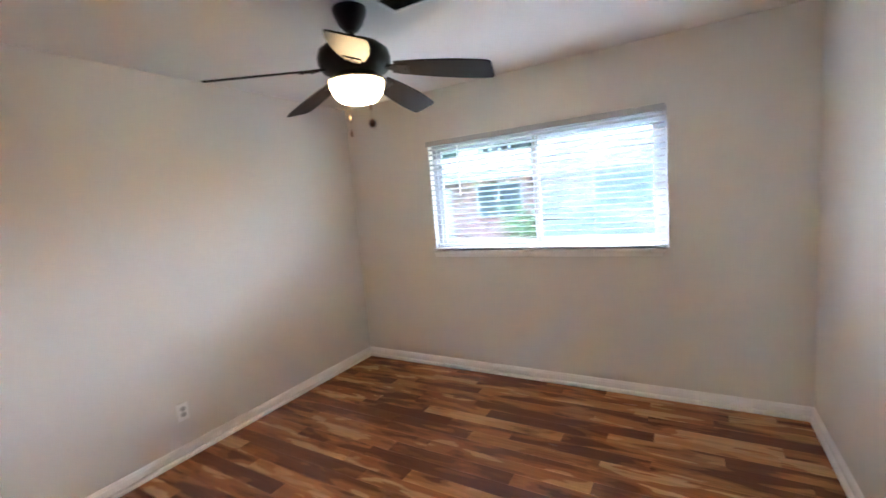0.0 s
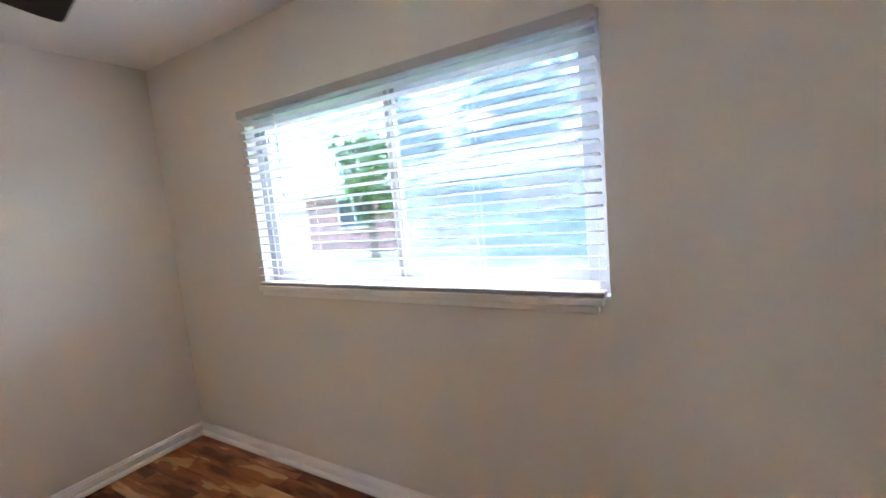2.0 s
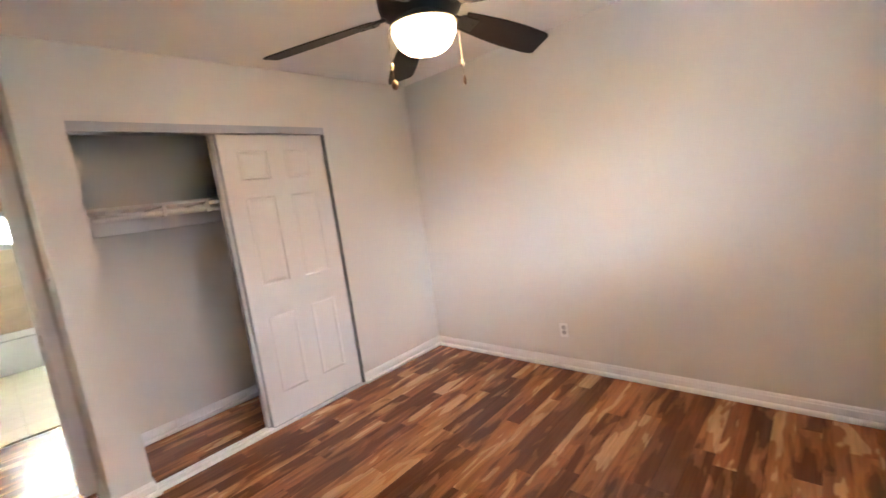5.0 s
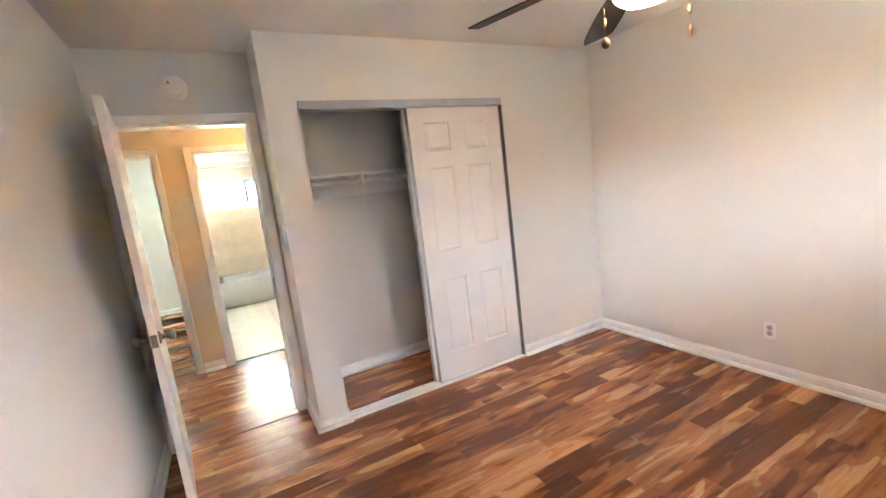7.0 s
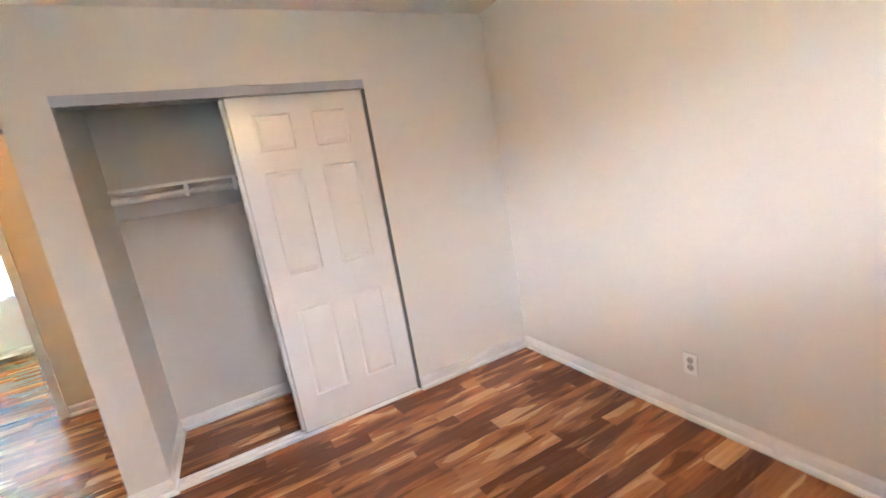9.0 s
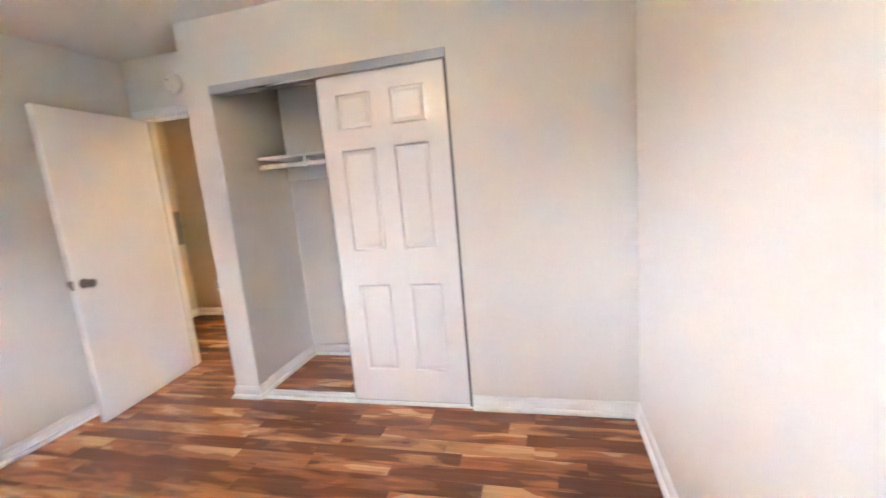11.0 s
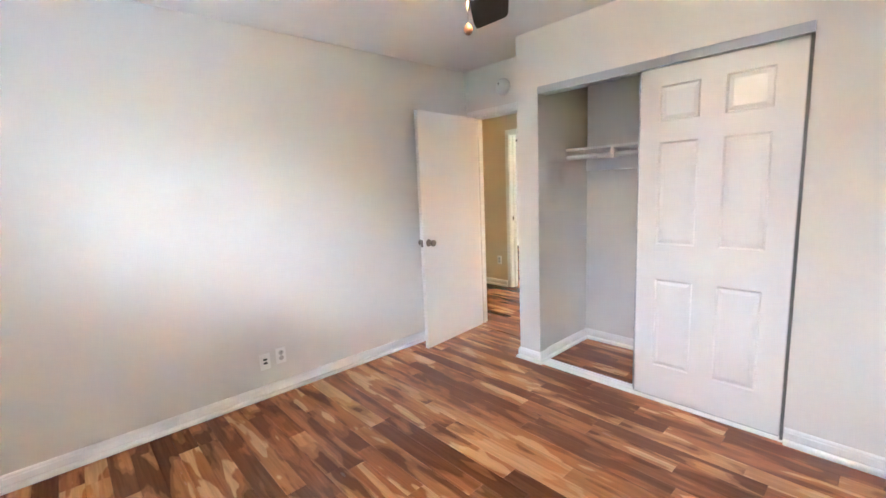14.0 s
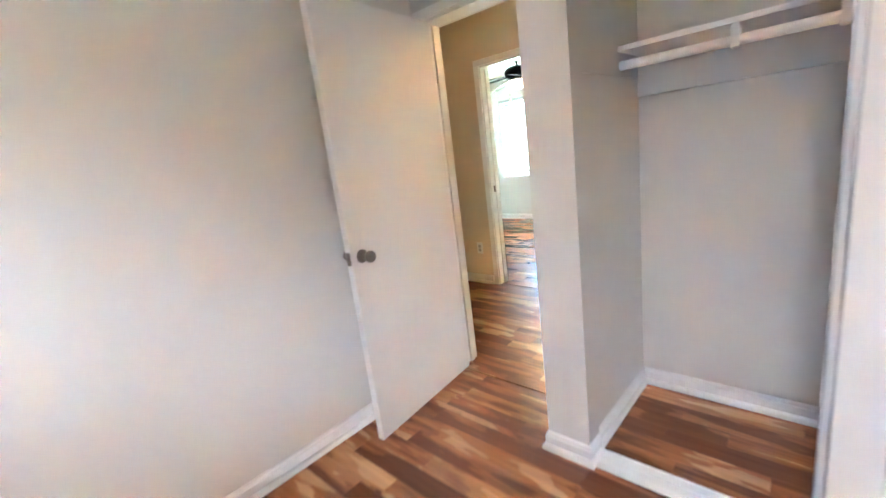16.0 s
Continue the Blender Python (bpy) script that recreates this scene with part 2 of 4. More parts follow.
def sweep(bm, pts, profile):
    """A moulding along a level line; the profile (off the wall, up) lies to the left of the line."""
    pts = [Vector((*p, 0)) for p in pts]
    n = len(pts)
    rings = []
    for i, p in enumerate(pts):
        ds = []
        if i > 0:
            ds.append((p - pts[i - 1]).normalized())
        if i < n - 1:
            ds.append((pts[i + 1] - p).normalized())
        ns = [Vector((-d.y, d.x, 0)) for d in ds]
        m = ns[0] if len(ns) == 1 else (ns[0] + ns[1]) / (1 + ns[0].dot(ns[1]))
        rings.append([bm.verts.new(p + m * o + Vector((0, 0, z))) for o, z in profile])
    k = len(profile)
    for a, b in zip(rings, rings[1:]):
        for i in range(k):
            j = (i + 1) % k
            bm.faces.new((a[i], b[i], b[j], a[j]))
    bm.faces.new(rings[0])
    bm.faces.new(rings[-1][::-1])


def finish(name, bm, mat, smooth=False):
    bmesh.ops.recalc_face_normals(bm, faces=bm.faces)
    me = bpy.data.meshes.new(name)
    bm.to_mesh(me)
    bm.free()
    me.materials.append(mat)
    if smooth:
        me.polygons.foreach_set("use_smooth", [True] * len(me.polygons))
        me.set_sharp_from_angle(angle=radians(38))
    return me


def solo(name, bm, mat, label="", category="", group="", kind="", smooth=False):
    return tagged(new(name, finish(name, bm, mat, smooth)), label, category, group, kind)


def thing(name, at, label, category, group="", kind=""):
    e = new(name)
    e.location = at
    e.empty_display_size = 0.05
    return tagged(e, label, category, group, kind)


def part(name, bm, mat, parent, label="", smooth=False):
    ob = new(name, finish(name, bm, mat, smooth))
    ob.parent = parent
    if parent.type == "EMPTY":
        ob.matrix_parent_inverse = Matrix.Translation(parent.location).inverted()
    return tagged(ob, label)


def wall(name, mat, x0, y0, x1, y1, holes=(), z1=2.45, label="painted plaster wall"):
    """A wall with thickness. holes: (from, to, low, high) along its longer side."""
    bm = bmesh.new()
    along_x = (x1 - x0) >= (y1 - y0)
    lo, hi = (x0, x1) if along_x else (y0, y1)

    def piece(a, b, c, d):
        if b - a > 1e-4 and d - c > 1e-4:
            if along_x:
                box(bm, a, y0, c, b, y1, d)
            else:
                box(bm, x0, a, c, x1, b, d)
    at = lo
    for a, b, c, d in sorted(holes):
        piece(at, a, 0 - 0.1, z1)
        if c > 0:
            piece(a, b, -0.1, c)
        piece(a, b, d, z1)
        at = b
    piece(at, hi, -0.1, z1)
    return solo(name, bm, mat, label, "wall", kind="structure")


# ---- the plan ----
W, E, N, CEIL = -2.895, 0.60, 3.185, 2.45
DOORWALL, HALLN, HALLS = -0.39, -0.51, -1.80
WIN = (-1.995, -0.166, 1.07, 2.022)
CLO = (-1.965, -0.475, 0.0, 2.062)
DR = (-0.225, 0.53, 0.0, 2.03)
BATH = (-0.58, 0.175, 0.0, 2.03)
BED2 = (0.475, 1.215, 0.0, 2.03)

wall("wall_north", M_WALL, W - 0.15, N, E + 0.12, N + 0.15, [WIN], label="beige painted wall with a wide window")
wall("wall_west", M_WALL, W - 0.15, -0.85, W, N, label="beige painted wall")
wall("wall_east", M_WALL, E, DOORWALL, E + 0.12, N, label="beige painted wall beside the door")
wall("wall_closet_front", M_WALL, W, -0.10, -0.29, 0.0, [CLO], label="beige wall around the closet opening")
wall("wall_closet_end", M_WALL, -0.46, -0.85, -0.29, -0.10, label="beige wall at the closet end")
wall("wall_closet_back", M_WALL, W, -0.85, -0.46, -0.735, label="beige closet back wall")
wall("wall_closet_west", M_WALL, -2.17, -0.735, -2.05, -0.10, label="beige closet side wall")
wall("wall_door", M_WALL, -0.29, HALLN, 1.88, DOORWALL, [DR], label="beige wall around the bedroom doorway")
wall("wall_hall_south", M_HALL, -2.3, HALLS - 0.12, 4.12, HALLS, [BATH, BED2], label="warm cream hall wall with two doorways")
wall("wall_hall_east", M_HALL, 1.76, HALLS, 1.88, HALLN, label="warm cream hall end wall")
wall("wall_hall_west", M_HALL, -2.42, HALLS - 0.12, -2.3, -0.85, label="warm cream hall end wall")
wall("wall_bath_west", M_WHITEWALL, -1.42, -5.25, -1.3, HALLS - 0.12, label="white bathroom wall")
wall("wall_bath_east", M_WHITEWALL, 0.25, -5.25, 0.37, HALLS - 0.12, label="white wall between bathroom and bedroom")
wall("wall_bath_south", M_WHITEWALL, -1.42, -5.37, 0.37, -5.25, [(-0.76, 0.15, 1.5, 1.99)], label="bathroom wall with a small high window")
wall("wall_bedroom_south", M_WHITEWALL, 0.37, -5.12, 4.12, -5.0, [(1.22, 3.18, 0.78, 2.05)], label="white wall of the second bedroom with a window")
wall("wall_bedroom_east", M_WHITEWALL, 4.0, -5.0, 4.12, HALLS - 0.12, label="white wall of the second bedroom")

# hall side of the door wall is painted in the hall's colour
bm = bmesh.new()
for a, b, c, d in ((-0.29, DR[0], 0, CEIL), (DR[1], 1.76, 0, CEIL), (DR[0], DR[1], DR[3], CEIL)):
    box(bm, a, HALLN - 0.005, c, b, HALLN, d)
solo("wall_hall_north", bm, M_HALL, "warm cream hall wall beside the bedroom door", "wall", kind="structure")
bm = bmesh.new()
for a, b, c, d in ((0.37, BED2[0], 0, CEIL), (BED2[1], 4.0, 0, CEIL), (BED2[0], BED2[1], BED2[3], CEIL)):
    box(bm, a, HALLS - 0.125, c, b, HALLS - 0.12, d)
solo("wall_bedroom_north", bm, M_WHITEWALL, "white wall of the second bedroom", "wall", kind="structure")

bm = bmesh.new()
box(bm, W - 0.15, -5.37, CEIL, 4.12, N + 0.15, CEIL + 0.12)
solo("ceiling", bm, M_CEIL, "off-white textured ceiling", "ceiling", kind="structure")
bm = bmesh.new()
box(bm, W - 0.6, -5.9, CEIL + 0.124, 4.6, N + 0.55, CEIL + 0.3)
solo("roof", bm, M_ROOF, "grey roof over the rooms", "roof", kind="structure")

floors = {}
for nm, x0, y0, x1, y1, lab in (("floor_bedroom", W, -0.735, E, N, "laminate floor of mixed tan and dark brown planks"),
                                ("floor_hall", -2.3, HALLS - 0.06, 1.76, -0.735, "laminate hall floor of tan and brown planks"),
                                ("floor_second_bedroom", 0.37, -5.0, 4.0, HALLS - 0.06, "glossy laminate floor of the second bedroom"),
                                ("floor_bathroom", -1.3, -5.25, 0.25, HALLS - 0.06, "cream tiled bathroom floor")):
    bm = bmesh.new()
    box(bm, x0, y0, -0.1, x1, y1, -0.0125)
    floors[nm] = solo(nm, bm, M_GROUT if "bath" in nm else M_SUB, lab, "floor", kind="structure")

# ---- baseboards ----
BASE = [(0, 0), (0.026, 0), (0.026, 0.012), (0.023, 0.020), (0.016, 0.026), (0.010, 0.027), (0.010, 0.031), (0.013, 0.036), (0.013, 0.066), (0.009, 0.072), (0.009, 0.078), (0.004, 0.086), (0, 0.088)]


def baseboard(pts, label="white painted baseboard with a shoe moulding"):
    bm = bmesh.new()
    sweep(bm, pts, BASE)
    solo("baseboard", bm, M_TRIM, label, "baseboard", kind="structure")


baseboard([(CLO[0] - 0.004, 0.0), (W, 0.0)][::-1])
baseboard([(E, DOORWALL), (E, N), (W, N), (W, 0.0)])
baseboard([(-0.29, DOORWALL + 0.016), (-0.29, 0.0), (-0.475, 0.0), (-0.475, -0.09)][::-1])
baseboard([(-2.05, -0.10), (-2.05, -0.735), (-0.46, -0.735), (-0.46, -0.105)])
baseboard([(BED2[0] - 0.06, HALLS), (BATH[1] + 0.06, HALLS)][::-1])
baseboard([(BED2[1] + 0.06, HALLS), (1.76, HALLS), (1.76, HALLN - 0.005), (DR[1] + 0.06, HALLN - 0.005)])
baseboard([(0.37, HALLS - 0.125), (0.37, -5.0), (4.0, -5.0), (4.0, HALLS - 0.125)])


# ---- door linings and casings ----
def doorway(name, opening, y0, y1, label, sides=(1, 1)):
    """Lining, stops and casings round an opening in a wall between y0 and y1."""
    a, b, _, h = opening
    t = thing(name, ((a + b) / 2, (y0 + y1) / 2, 0), label, "door frame", kind="structure")
    for x, s in ((a, 1), (b, -1)):
        bm = bmesh.new()
        box(bm, x, y0 - 0.002, 0, x + s * 0.016, y1 + 0.002, h - 0.016, 0.001)
        part("jamb", bm, M_TRIM, t)
        bm = bmesh.new()
        box(bm, x + s * 0.016, y0 + 0.03, 0, x + s * 0.026, y0 + 0.065, h - 0.026, 0.001)
        part("door_stop", bm, M_TRIM, t)
    bm = bmesh.new()
    box(bm, a, y0 - 0.002, h - 0.016, b, y1 + 0.002, h, 0.001)
    part("head_jamb", bm, M_TRIM, t)
    for yy, d, on in ((y1, 1, sides[0]), (y0, -1, sides[1])):
        if not on:
            continue
        for x, s in ((a, -1), (b, 1)):
            bm = bmesh.new()
            box(bm, x - s * 0.006, yy, 0, x + s * 0.05, yy + d * 0.014, h + 0.0, 0.003)
            part("casing", bm, M_TRIM, t)
        bm = bmesh.new()
        box(bm, a - 0.05, yy, h, b + 0.05, yy + d * 0.014, h + 0.05, 0.003)
        part("head_casing", bm, M_TRIM, t)
    return t


f1 = doorway("door_frame_1", DR, HALLN, DOORWALL, "white painted bedroom door frame")
f2 = doorway("door_frame_2", BATH, HALLS - 0.12, HALLS, "white painted bathroom door frame")
f3 = doorway("door_frame_3", BED2, HALLS - 0.125, HALLS, "white painted frame of the second bedroom door")
for fr, x, s, y, z in ((f1, DR[0] + 0.016, 1, -0.42, 0.95), (f3, BED2[1] - 0.016, -1, HALLS - 0.05, 0.94), (f3, BED2[0] + 0.016, 1, HALLS - 0.05, 0.94)):
    bm = bmesh.new()
    box(bm, x, y - 0.014, z - 0.03, x + s * 0.003, y + 0.014, z + 0.03, 0.001)
    part("strike_plate", bm, M_NICKEL, fr, "dull nickel strike plate")


# ---- bedroom door, standing open ----
def bedroom_door():
    t = thing("door_1", (0.505, -0.375, 0), "flat white painted door standing wide open", "door", kind="structure")
    turn = Matrix.Translation((0.505, -0.375, 0)) @ Matrix.Rotation(radians(DOOR_TURN), 4, "Z")
    L, T, H = 0.785, 0.035, 2.0

    def put(name, bm, mat, parent, label="", smooth=False):
        bmesh.ops.transform(bm, verts=bm.verts, matrix=turn)
        return part(name, bm, mat, parent, label, smooth)
    bm = bmesh.new()
    box(bm, 0.0, 0.0, 0.012, L, T, 0.012 + H, 0.002)
    slab = put("slab", bm, M_DOOR, t)
    for side in (-1, 1):
        y = T if side > 0 else 0.0
        bm = bmesh.new()
        lathe(bm, [(0.031, y), (0.031, y + side * 0.004), (0.026, y + side * 0.008), (0.013, y + side * 0.012), (0.011, y + side * 0.03),
                   (0.016, y + side * 0.036), (0.025, y + side * 0.045), (0.0275, y + side * 0.055), (0.025, y + side * 0.064), (0.012, y + side * 0.069)], (L - 0.062, 0, 0.93), 28, "y")
        put("knob", bm, M_NICKEL, slab, "satin nickel round door knob", True)
    bm = bmesh.new()
    box(bm, L - 0.001, 0.005, 0.90, L + 0.0025, T - 0.005, 0.96, 0.0008)
    box(bm, L + 0.002, 0.011, 0.92, L + 0.010, T - 0.011, 0.94, 0.002)
    put("latch", bm, M_NICKEL, slab, "dull metal latch plate")
    for z in (0.2, 1.02, 1.84):
        bm = bmesh.new()
        tube(bm, (-0.004, -0.004, z - 0.045), (-0.004, -0.004, z + 0.045), 0.006)
        put("hinge", bm, M_TRIM, slab, "painted hinge")


bedroom_door()
bm = bmesh.new()
lathe(bm, [(0.012, 0.0), (0.012, -0.005), (0.005, -0.008), (0.005, -0.05), (0.009, -0.052), (0.009, -0.066), (0.006, -0.068)], (E - 0.013, 0.314, 0.045), 16, "x")
solo("door_stop_spring", bm, M_PLASTIC, "small white door stop on the baseboard", "door stop", smooth=True)


# ---- closet ----
def sliding_door(name, x0, x1, y, label):
    """Moulded six-panel sliding door; its face is towards +y."""
    t = thing(name, ((x0 + x1) / 2, y, 0.014), label, "closet door", "sliding closet doors")
    w = x1 - x0
    xs = [0, 0.115, 0.325, 0.445, 0.655, w]
    xs = [v * w / 0.765 if i < 5 else w for i, v in enumerate(xs)]
    zs = [0.02, 0.225, 0.78, 0.995, 1.595, 1.71, 1.91, 2.009]
    bm = bmesh.new()
    grid = [[bm.verts.new((x0 + a, y, b)) for b in zs] for a in xs]
    panels = []
    for i in range(5):
        for j in range(7):
            f = bm.faces.new((grid[i][j], grid[i + 1][j], grid[i + 1][j + 1], grid[i][j + 1]))
            if i in (1, 3) and j in (1, 3, 5):
                panels.append(f)
    bmesh.ops.recalc_face_normals(bm, faces=bm.faces)
    if panels[0].normal.y < 0:
        bmesh.ops.reverse_faces(bm, faces=bm.faces)
    bmesh.ops.inset_individual(bm, faces=panels, thickness=0.012, depth=-0.007)
    bmesh.ops.inset_individual(bm, faces=panels, thickness=0.008, depth=0.0)
    bmesh.ops.inset_individual(bm, faces=panels, thickness=0.026, depth=0.005)
    edge = [e for e in bm.edges if e.is_boundary]
    ex = bmesh.ops.extrude_edge_only(bm, edges=edge)
    vs = [v for v in ex["geom"] if isinstance(v, bmesh.types.BMVert)]
    bmesh.ops.translate(bm, verts=vs, vec=(0, -0.03, 0))
    bmesh.ops.contextual_create(bm, geom=[e for e in bm.edges if e.is_boundary])
    part("panel", bm, M_CLOSETDOOR, t)
    for xa, xb in ((x0 - 0.006, x0), (x1, x1 + 0.006)):
        bm = bmesh.new()
        box(bm, xa, y - 0.034, 0.018, xb, y + 0.004, 2.011, 0.0015)
        part("edge_rail", bm, M_ALU, t, "thin aluminium edge rail")
    bm = bmesh.new()
    box(bm, x0, y - 0.034, 0.014, x1, y + 0.003, 0.02)
    part("bottom_rail", bm, M_ALU, t, "thin aluminium bottom rail")


sliding_door("sliding_closet_door", -1.944, -1.19, -0.022, "white six-panel sliding closet door with aluminium edges")
sliding_door("sliding_closet_door", -1.928, -1.168, -0.064, "white six-panel sliding closet door behind another")

t = thing("closet_track", (-1.22, -0.05, 2.03), "white metal sliding door track over the closet", "door track", kind="structure")
bm = bmesh.new()
box(bm, CLO[0], -0.008, 2.013, CLO[1], 0.006, 2.064, 0.002)
box(bm, CLO[0], -0.10, 2.029, CLO[1], -0.008, 2.062)
part("fascia", bm, M_VINYL, t)
bm = bmesh.new()
box(bm, CLO[0], -0.058, 2.013, CLO[1], -0.056, 2.029)
box(bm, CLO[0], -0.098, 2.013, CLO[1], -0.096, 2.029)
part("channel", bm, M_ALU, t, "grey metal channel")
# side channel, its dark colour stands in for the shadow gap beside the panel
for x, s in ((CLO[0], 1),):
    bm = bmesh.new()
    box(bm, x, -0.10, 0.013, x + s * 0.014, 0.004, 2.01, 0.001)
    part("shaded_side_channel", bm, M_GAP_SHADE, t, "side channel coloured dark for the shade in the gap")
t = thing("closet_floor_track", (-1.22, -0.05, 0.0), "white floor track of the sliding closet doors", "door track", kind="structure")
bm = bmesh.new()
box(bm, CLO[0], -0.105, 0.0, CLO[1], 0.006, 0.007, 0.002)
part("base", bm, M_TRIM, t)
for y in (-0.101, -0.0585, -0.015, 0.0):
    bm = bmesh.new()
    box(bm, CLO[0], y - 0.002, 0.006, CLO[1], y + 0.002, 0.012)
    part("ridge", bm, M_TRIM, t)

t = thing("closet_shelf", (-1.25, -0.5, 1.6), "white painted closet shelf with a hanging rod", "shelf")
bm = bmesh.new()
box(bm, -2.05, -0.717, 1.615, -0.535, -0.275, 1.634, 0.002)
part("board", bm, M_TRIM, t)
bm = bmesh.new()
box(bm, -2.05, -0.735, 1.472, -0.46, -0.717, 1.615, 0.004)
part("back_cleat", bm, M_TRIM, t)
bm = bmesh.new()
box(bm, -0.465, -0.735, 1.552, -0.46, -0.11, 1.615, 0.001)
part("side_cleat", bm, M_WALL, t, "beige painted side cleat")
bm = bmesh.new()
tube(bm, (-2.05, -0.30, 1.567), (-0.535, -0.30, 1.567), 0.0165, 20)
part("rod", bm, M_TRIM, t, "white hanging rod", True)
for x in (-0.895, -1.15, -1.42):
    bm = bmesh.new()
    box(bm, x - 0.010, -0.715, 1.604, x + 0.010, -0.272, 1.6145, 0.002)
    box(bm, x - 0.010, -0.345, 1.55, x + 0.010, -0.325, 1.612, 0.002)
    box(bm, x - 0.012, -0.325, 1.545, x + 0.012, -0.272, 1.552, 0.002)
    box(bm, x - 0.012, -0.280, 1.548, x + 0.012, -0.272, 1.61, 0.002)
    part("bracket", bm, M_TRIM, t, "white shelf and rod bracket")


# ---- window of the bedroom ----
def window(name, opening, y_in, y_out, label, mid, screen_side=0, frost=False, wide=0.05, glass=M_GLASS):
    """A sliding window in a wall; y_in is the room side of the frame."""
    a, b, lo, hi = opening
    d = 1 if y_out > y_in else -1
    t = thing(name, ((a + b) / 2, y_in, lo), label, "window", kind="structure")
    yb = y_in + d * 0.06

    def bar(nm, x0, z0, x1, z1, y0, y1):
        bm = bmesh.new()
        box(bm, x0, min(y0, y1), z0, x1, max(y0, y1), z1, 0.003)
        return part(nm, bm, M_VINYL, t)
    bar("frame_side", a, lo, a + wide, hi, y_in, yb)
    bar("frame_side", b - wide, lo, b, hi, y_in, yb)
    bar("frame_head", a + wide, hi - wide, b - wide, hi, y_in, yb)
    bar("frame_base", a + wide, lo, b - wide, lo + wide, y_in, yb)
    for x0, x1, off in ((a + wide, mid + 0.03, 0.006), (mid - 0.03, b - wide, 0.034)):
        y0 = y_in + d * off
        y1 = y0 + d * 0.024
        z0, z1 = lo + wide, hi - wide
        s = 0.042
        bar("sash_stile", x0, z0, x0 + s, z1, y0, y1)
        bar("sash_stile", x1 - s, z0, x1, z1, y0, y1)
        bar("sash_rail", x0 + s, z0, x1 - s, z0 + s, y0, y1)
        bar("sash_rail", x0 + s, z1 - s, x1 - s, z1, y0, y1)
        bm = bmesh.new()
        ym = (y0 + y1) / 2
        box(bm, x0 + s, ym - 0.002, z0 + s, x1 - s, ym + 0.002, z1 - s)
        g = part("pane", bm, M_FROST if frost else glass, t, "frosted pane" if frost else "clear glass pane")
        g.visible_shadow = frost
    bm = bmesh.new()
    yg = y_in + d * 0.004
    box(bm, mid + 0.0305, min(yg, yg + d * 0.03), lo + wide + 0.002, mid + 0.0365, max(yg, yg + d * 0.03), hi - wide - 0.002)
    part("gasket", bm, M_GREY, t, "dark rubber gasket")
    # added dark strip that paints the shade on the mullion's room side
    bm = bmesh.new()
    yg = y_in + d * 0.003
    box(bm, mid - 0.002, min(yg, yg + d * 0.0028), lo + wide + 0.01, mid + 0.016, max(yg, yg + d * 0.0028), hi - wide - 0.01)
    part("mullion_shade", bm, M_GREY, t, "dark grey strip for the shade on the mullion")
    if screen_side:
        bm = bmesh.new()
        ys = y_in + d * 0.066
        vs = [bm.verts.new(p) for p in ((mid, ys, lo + wide), (b - wide, ys, lo + wide), (b - wide, ys, hi - wide), (mid, ys, hi - wide))]
        bm.faces.new(vs)
        g = part("hazy_insect_screen", bm, M_SCREEN, t, "grey insect screen mesh that also carries the glare haze")
        g.visible_shadow = False
    return t


def blind(name, x0, x1, z0, z1, y, label, tilt=0.0, n=0, cords=2, pitch=0.043):
    """Horizontal blind; y is the middle of the slats."""
    t = thing(name, ((x0 + x1) / 2, y, z1), label, "window blind", "window blinds")
    bm = bmesh.new()
    box(bm, x0 - 0.004, y - 0.027, z1 - 0.042, x1 + 0.004, y + 0.024, z1, 0.003)
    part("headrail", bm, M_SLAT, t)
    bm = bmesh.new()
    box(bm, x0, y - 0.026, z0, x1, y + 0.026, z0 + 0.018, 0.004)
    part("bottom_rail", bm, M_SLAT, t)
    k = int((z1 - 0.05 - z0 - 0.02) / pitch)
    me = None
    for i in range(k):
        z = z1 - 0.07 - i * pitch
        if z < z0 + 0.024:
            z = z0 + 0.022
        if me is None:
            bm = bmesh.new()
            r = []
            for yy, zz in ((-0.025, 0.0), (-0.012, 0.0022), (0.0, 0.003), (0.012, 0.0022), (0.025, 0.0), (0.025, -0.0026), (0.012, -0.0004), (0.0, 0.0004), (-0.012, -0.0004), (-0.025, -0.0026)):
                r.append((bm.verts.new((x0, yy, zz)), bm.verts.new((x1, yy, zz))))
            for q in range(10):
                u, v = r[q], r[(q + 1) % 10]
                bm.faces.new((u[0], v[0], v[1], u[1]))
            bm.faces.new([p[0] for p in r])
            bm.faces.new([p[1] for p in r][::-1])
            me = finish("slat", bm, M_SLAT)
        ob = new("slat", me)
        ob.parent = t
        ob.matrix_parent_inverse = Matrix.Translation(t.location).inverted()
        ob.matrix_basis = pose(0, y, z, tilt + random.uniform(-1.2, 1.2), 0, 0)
    for c in range(cords):
        x = x0 + (x1 - x0) * (c + 0.5) / cords
        for dy in (-0.0265, 0.0265):
            bm = bmesh.new()
            tube(bm, (x, y + dy, z0 + 0.01), (x, y + dy, z1 - 0.03), 0.0004, 5)
            part("ladder_cord", bm, M_SLAT, t)
    return t


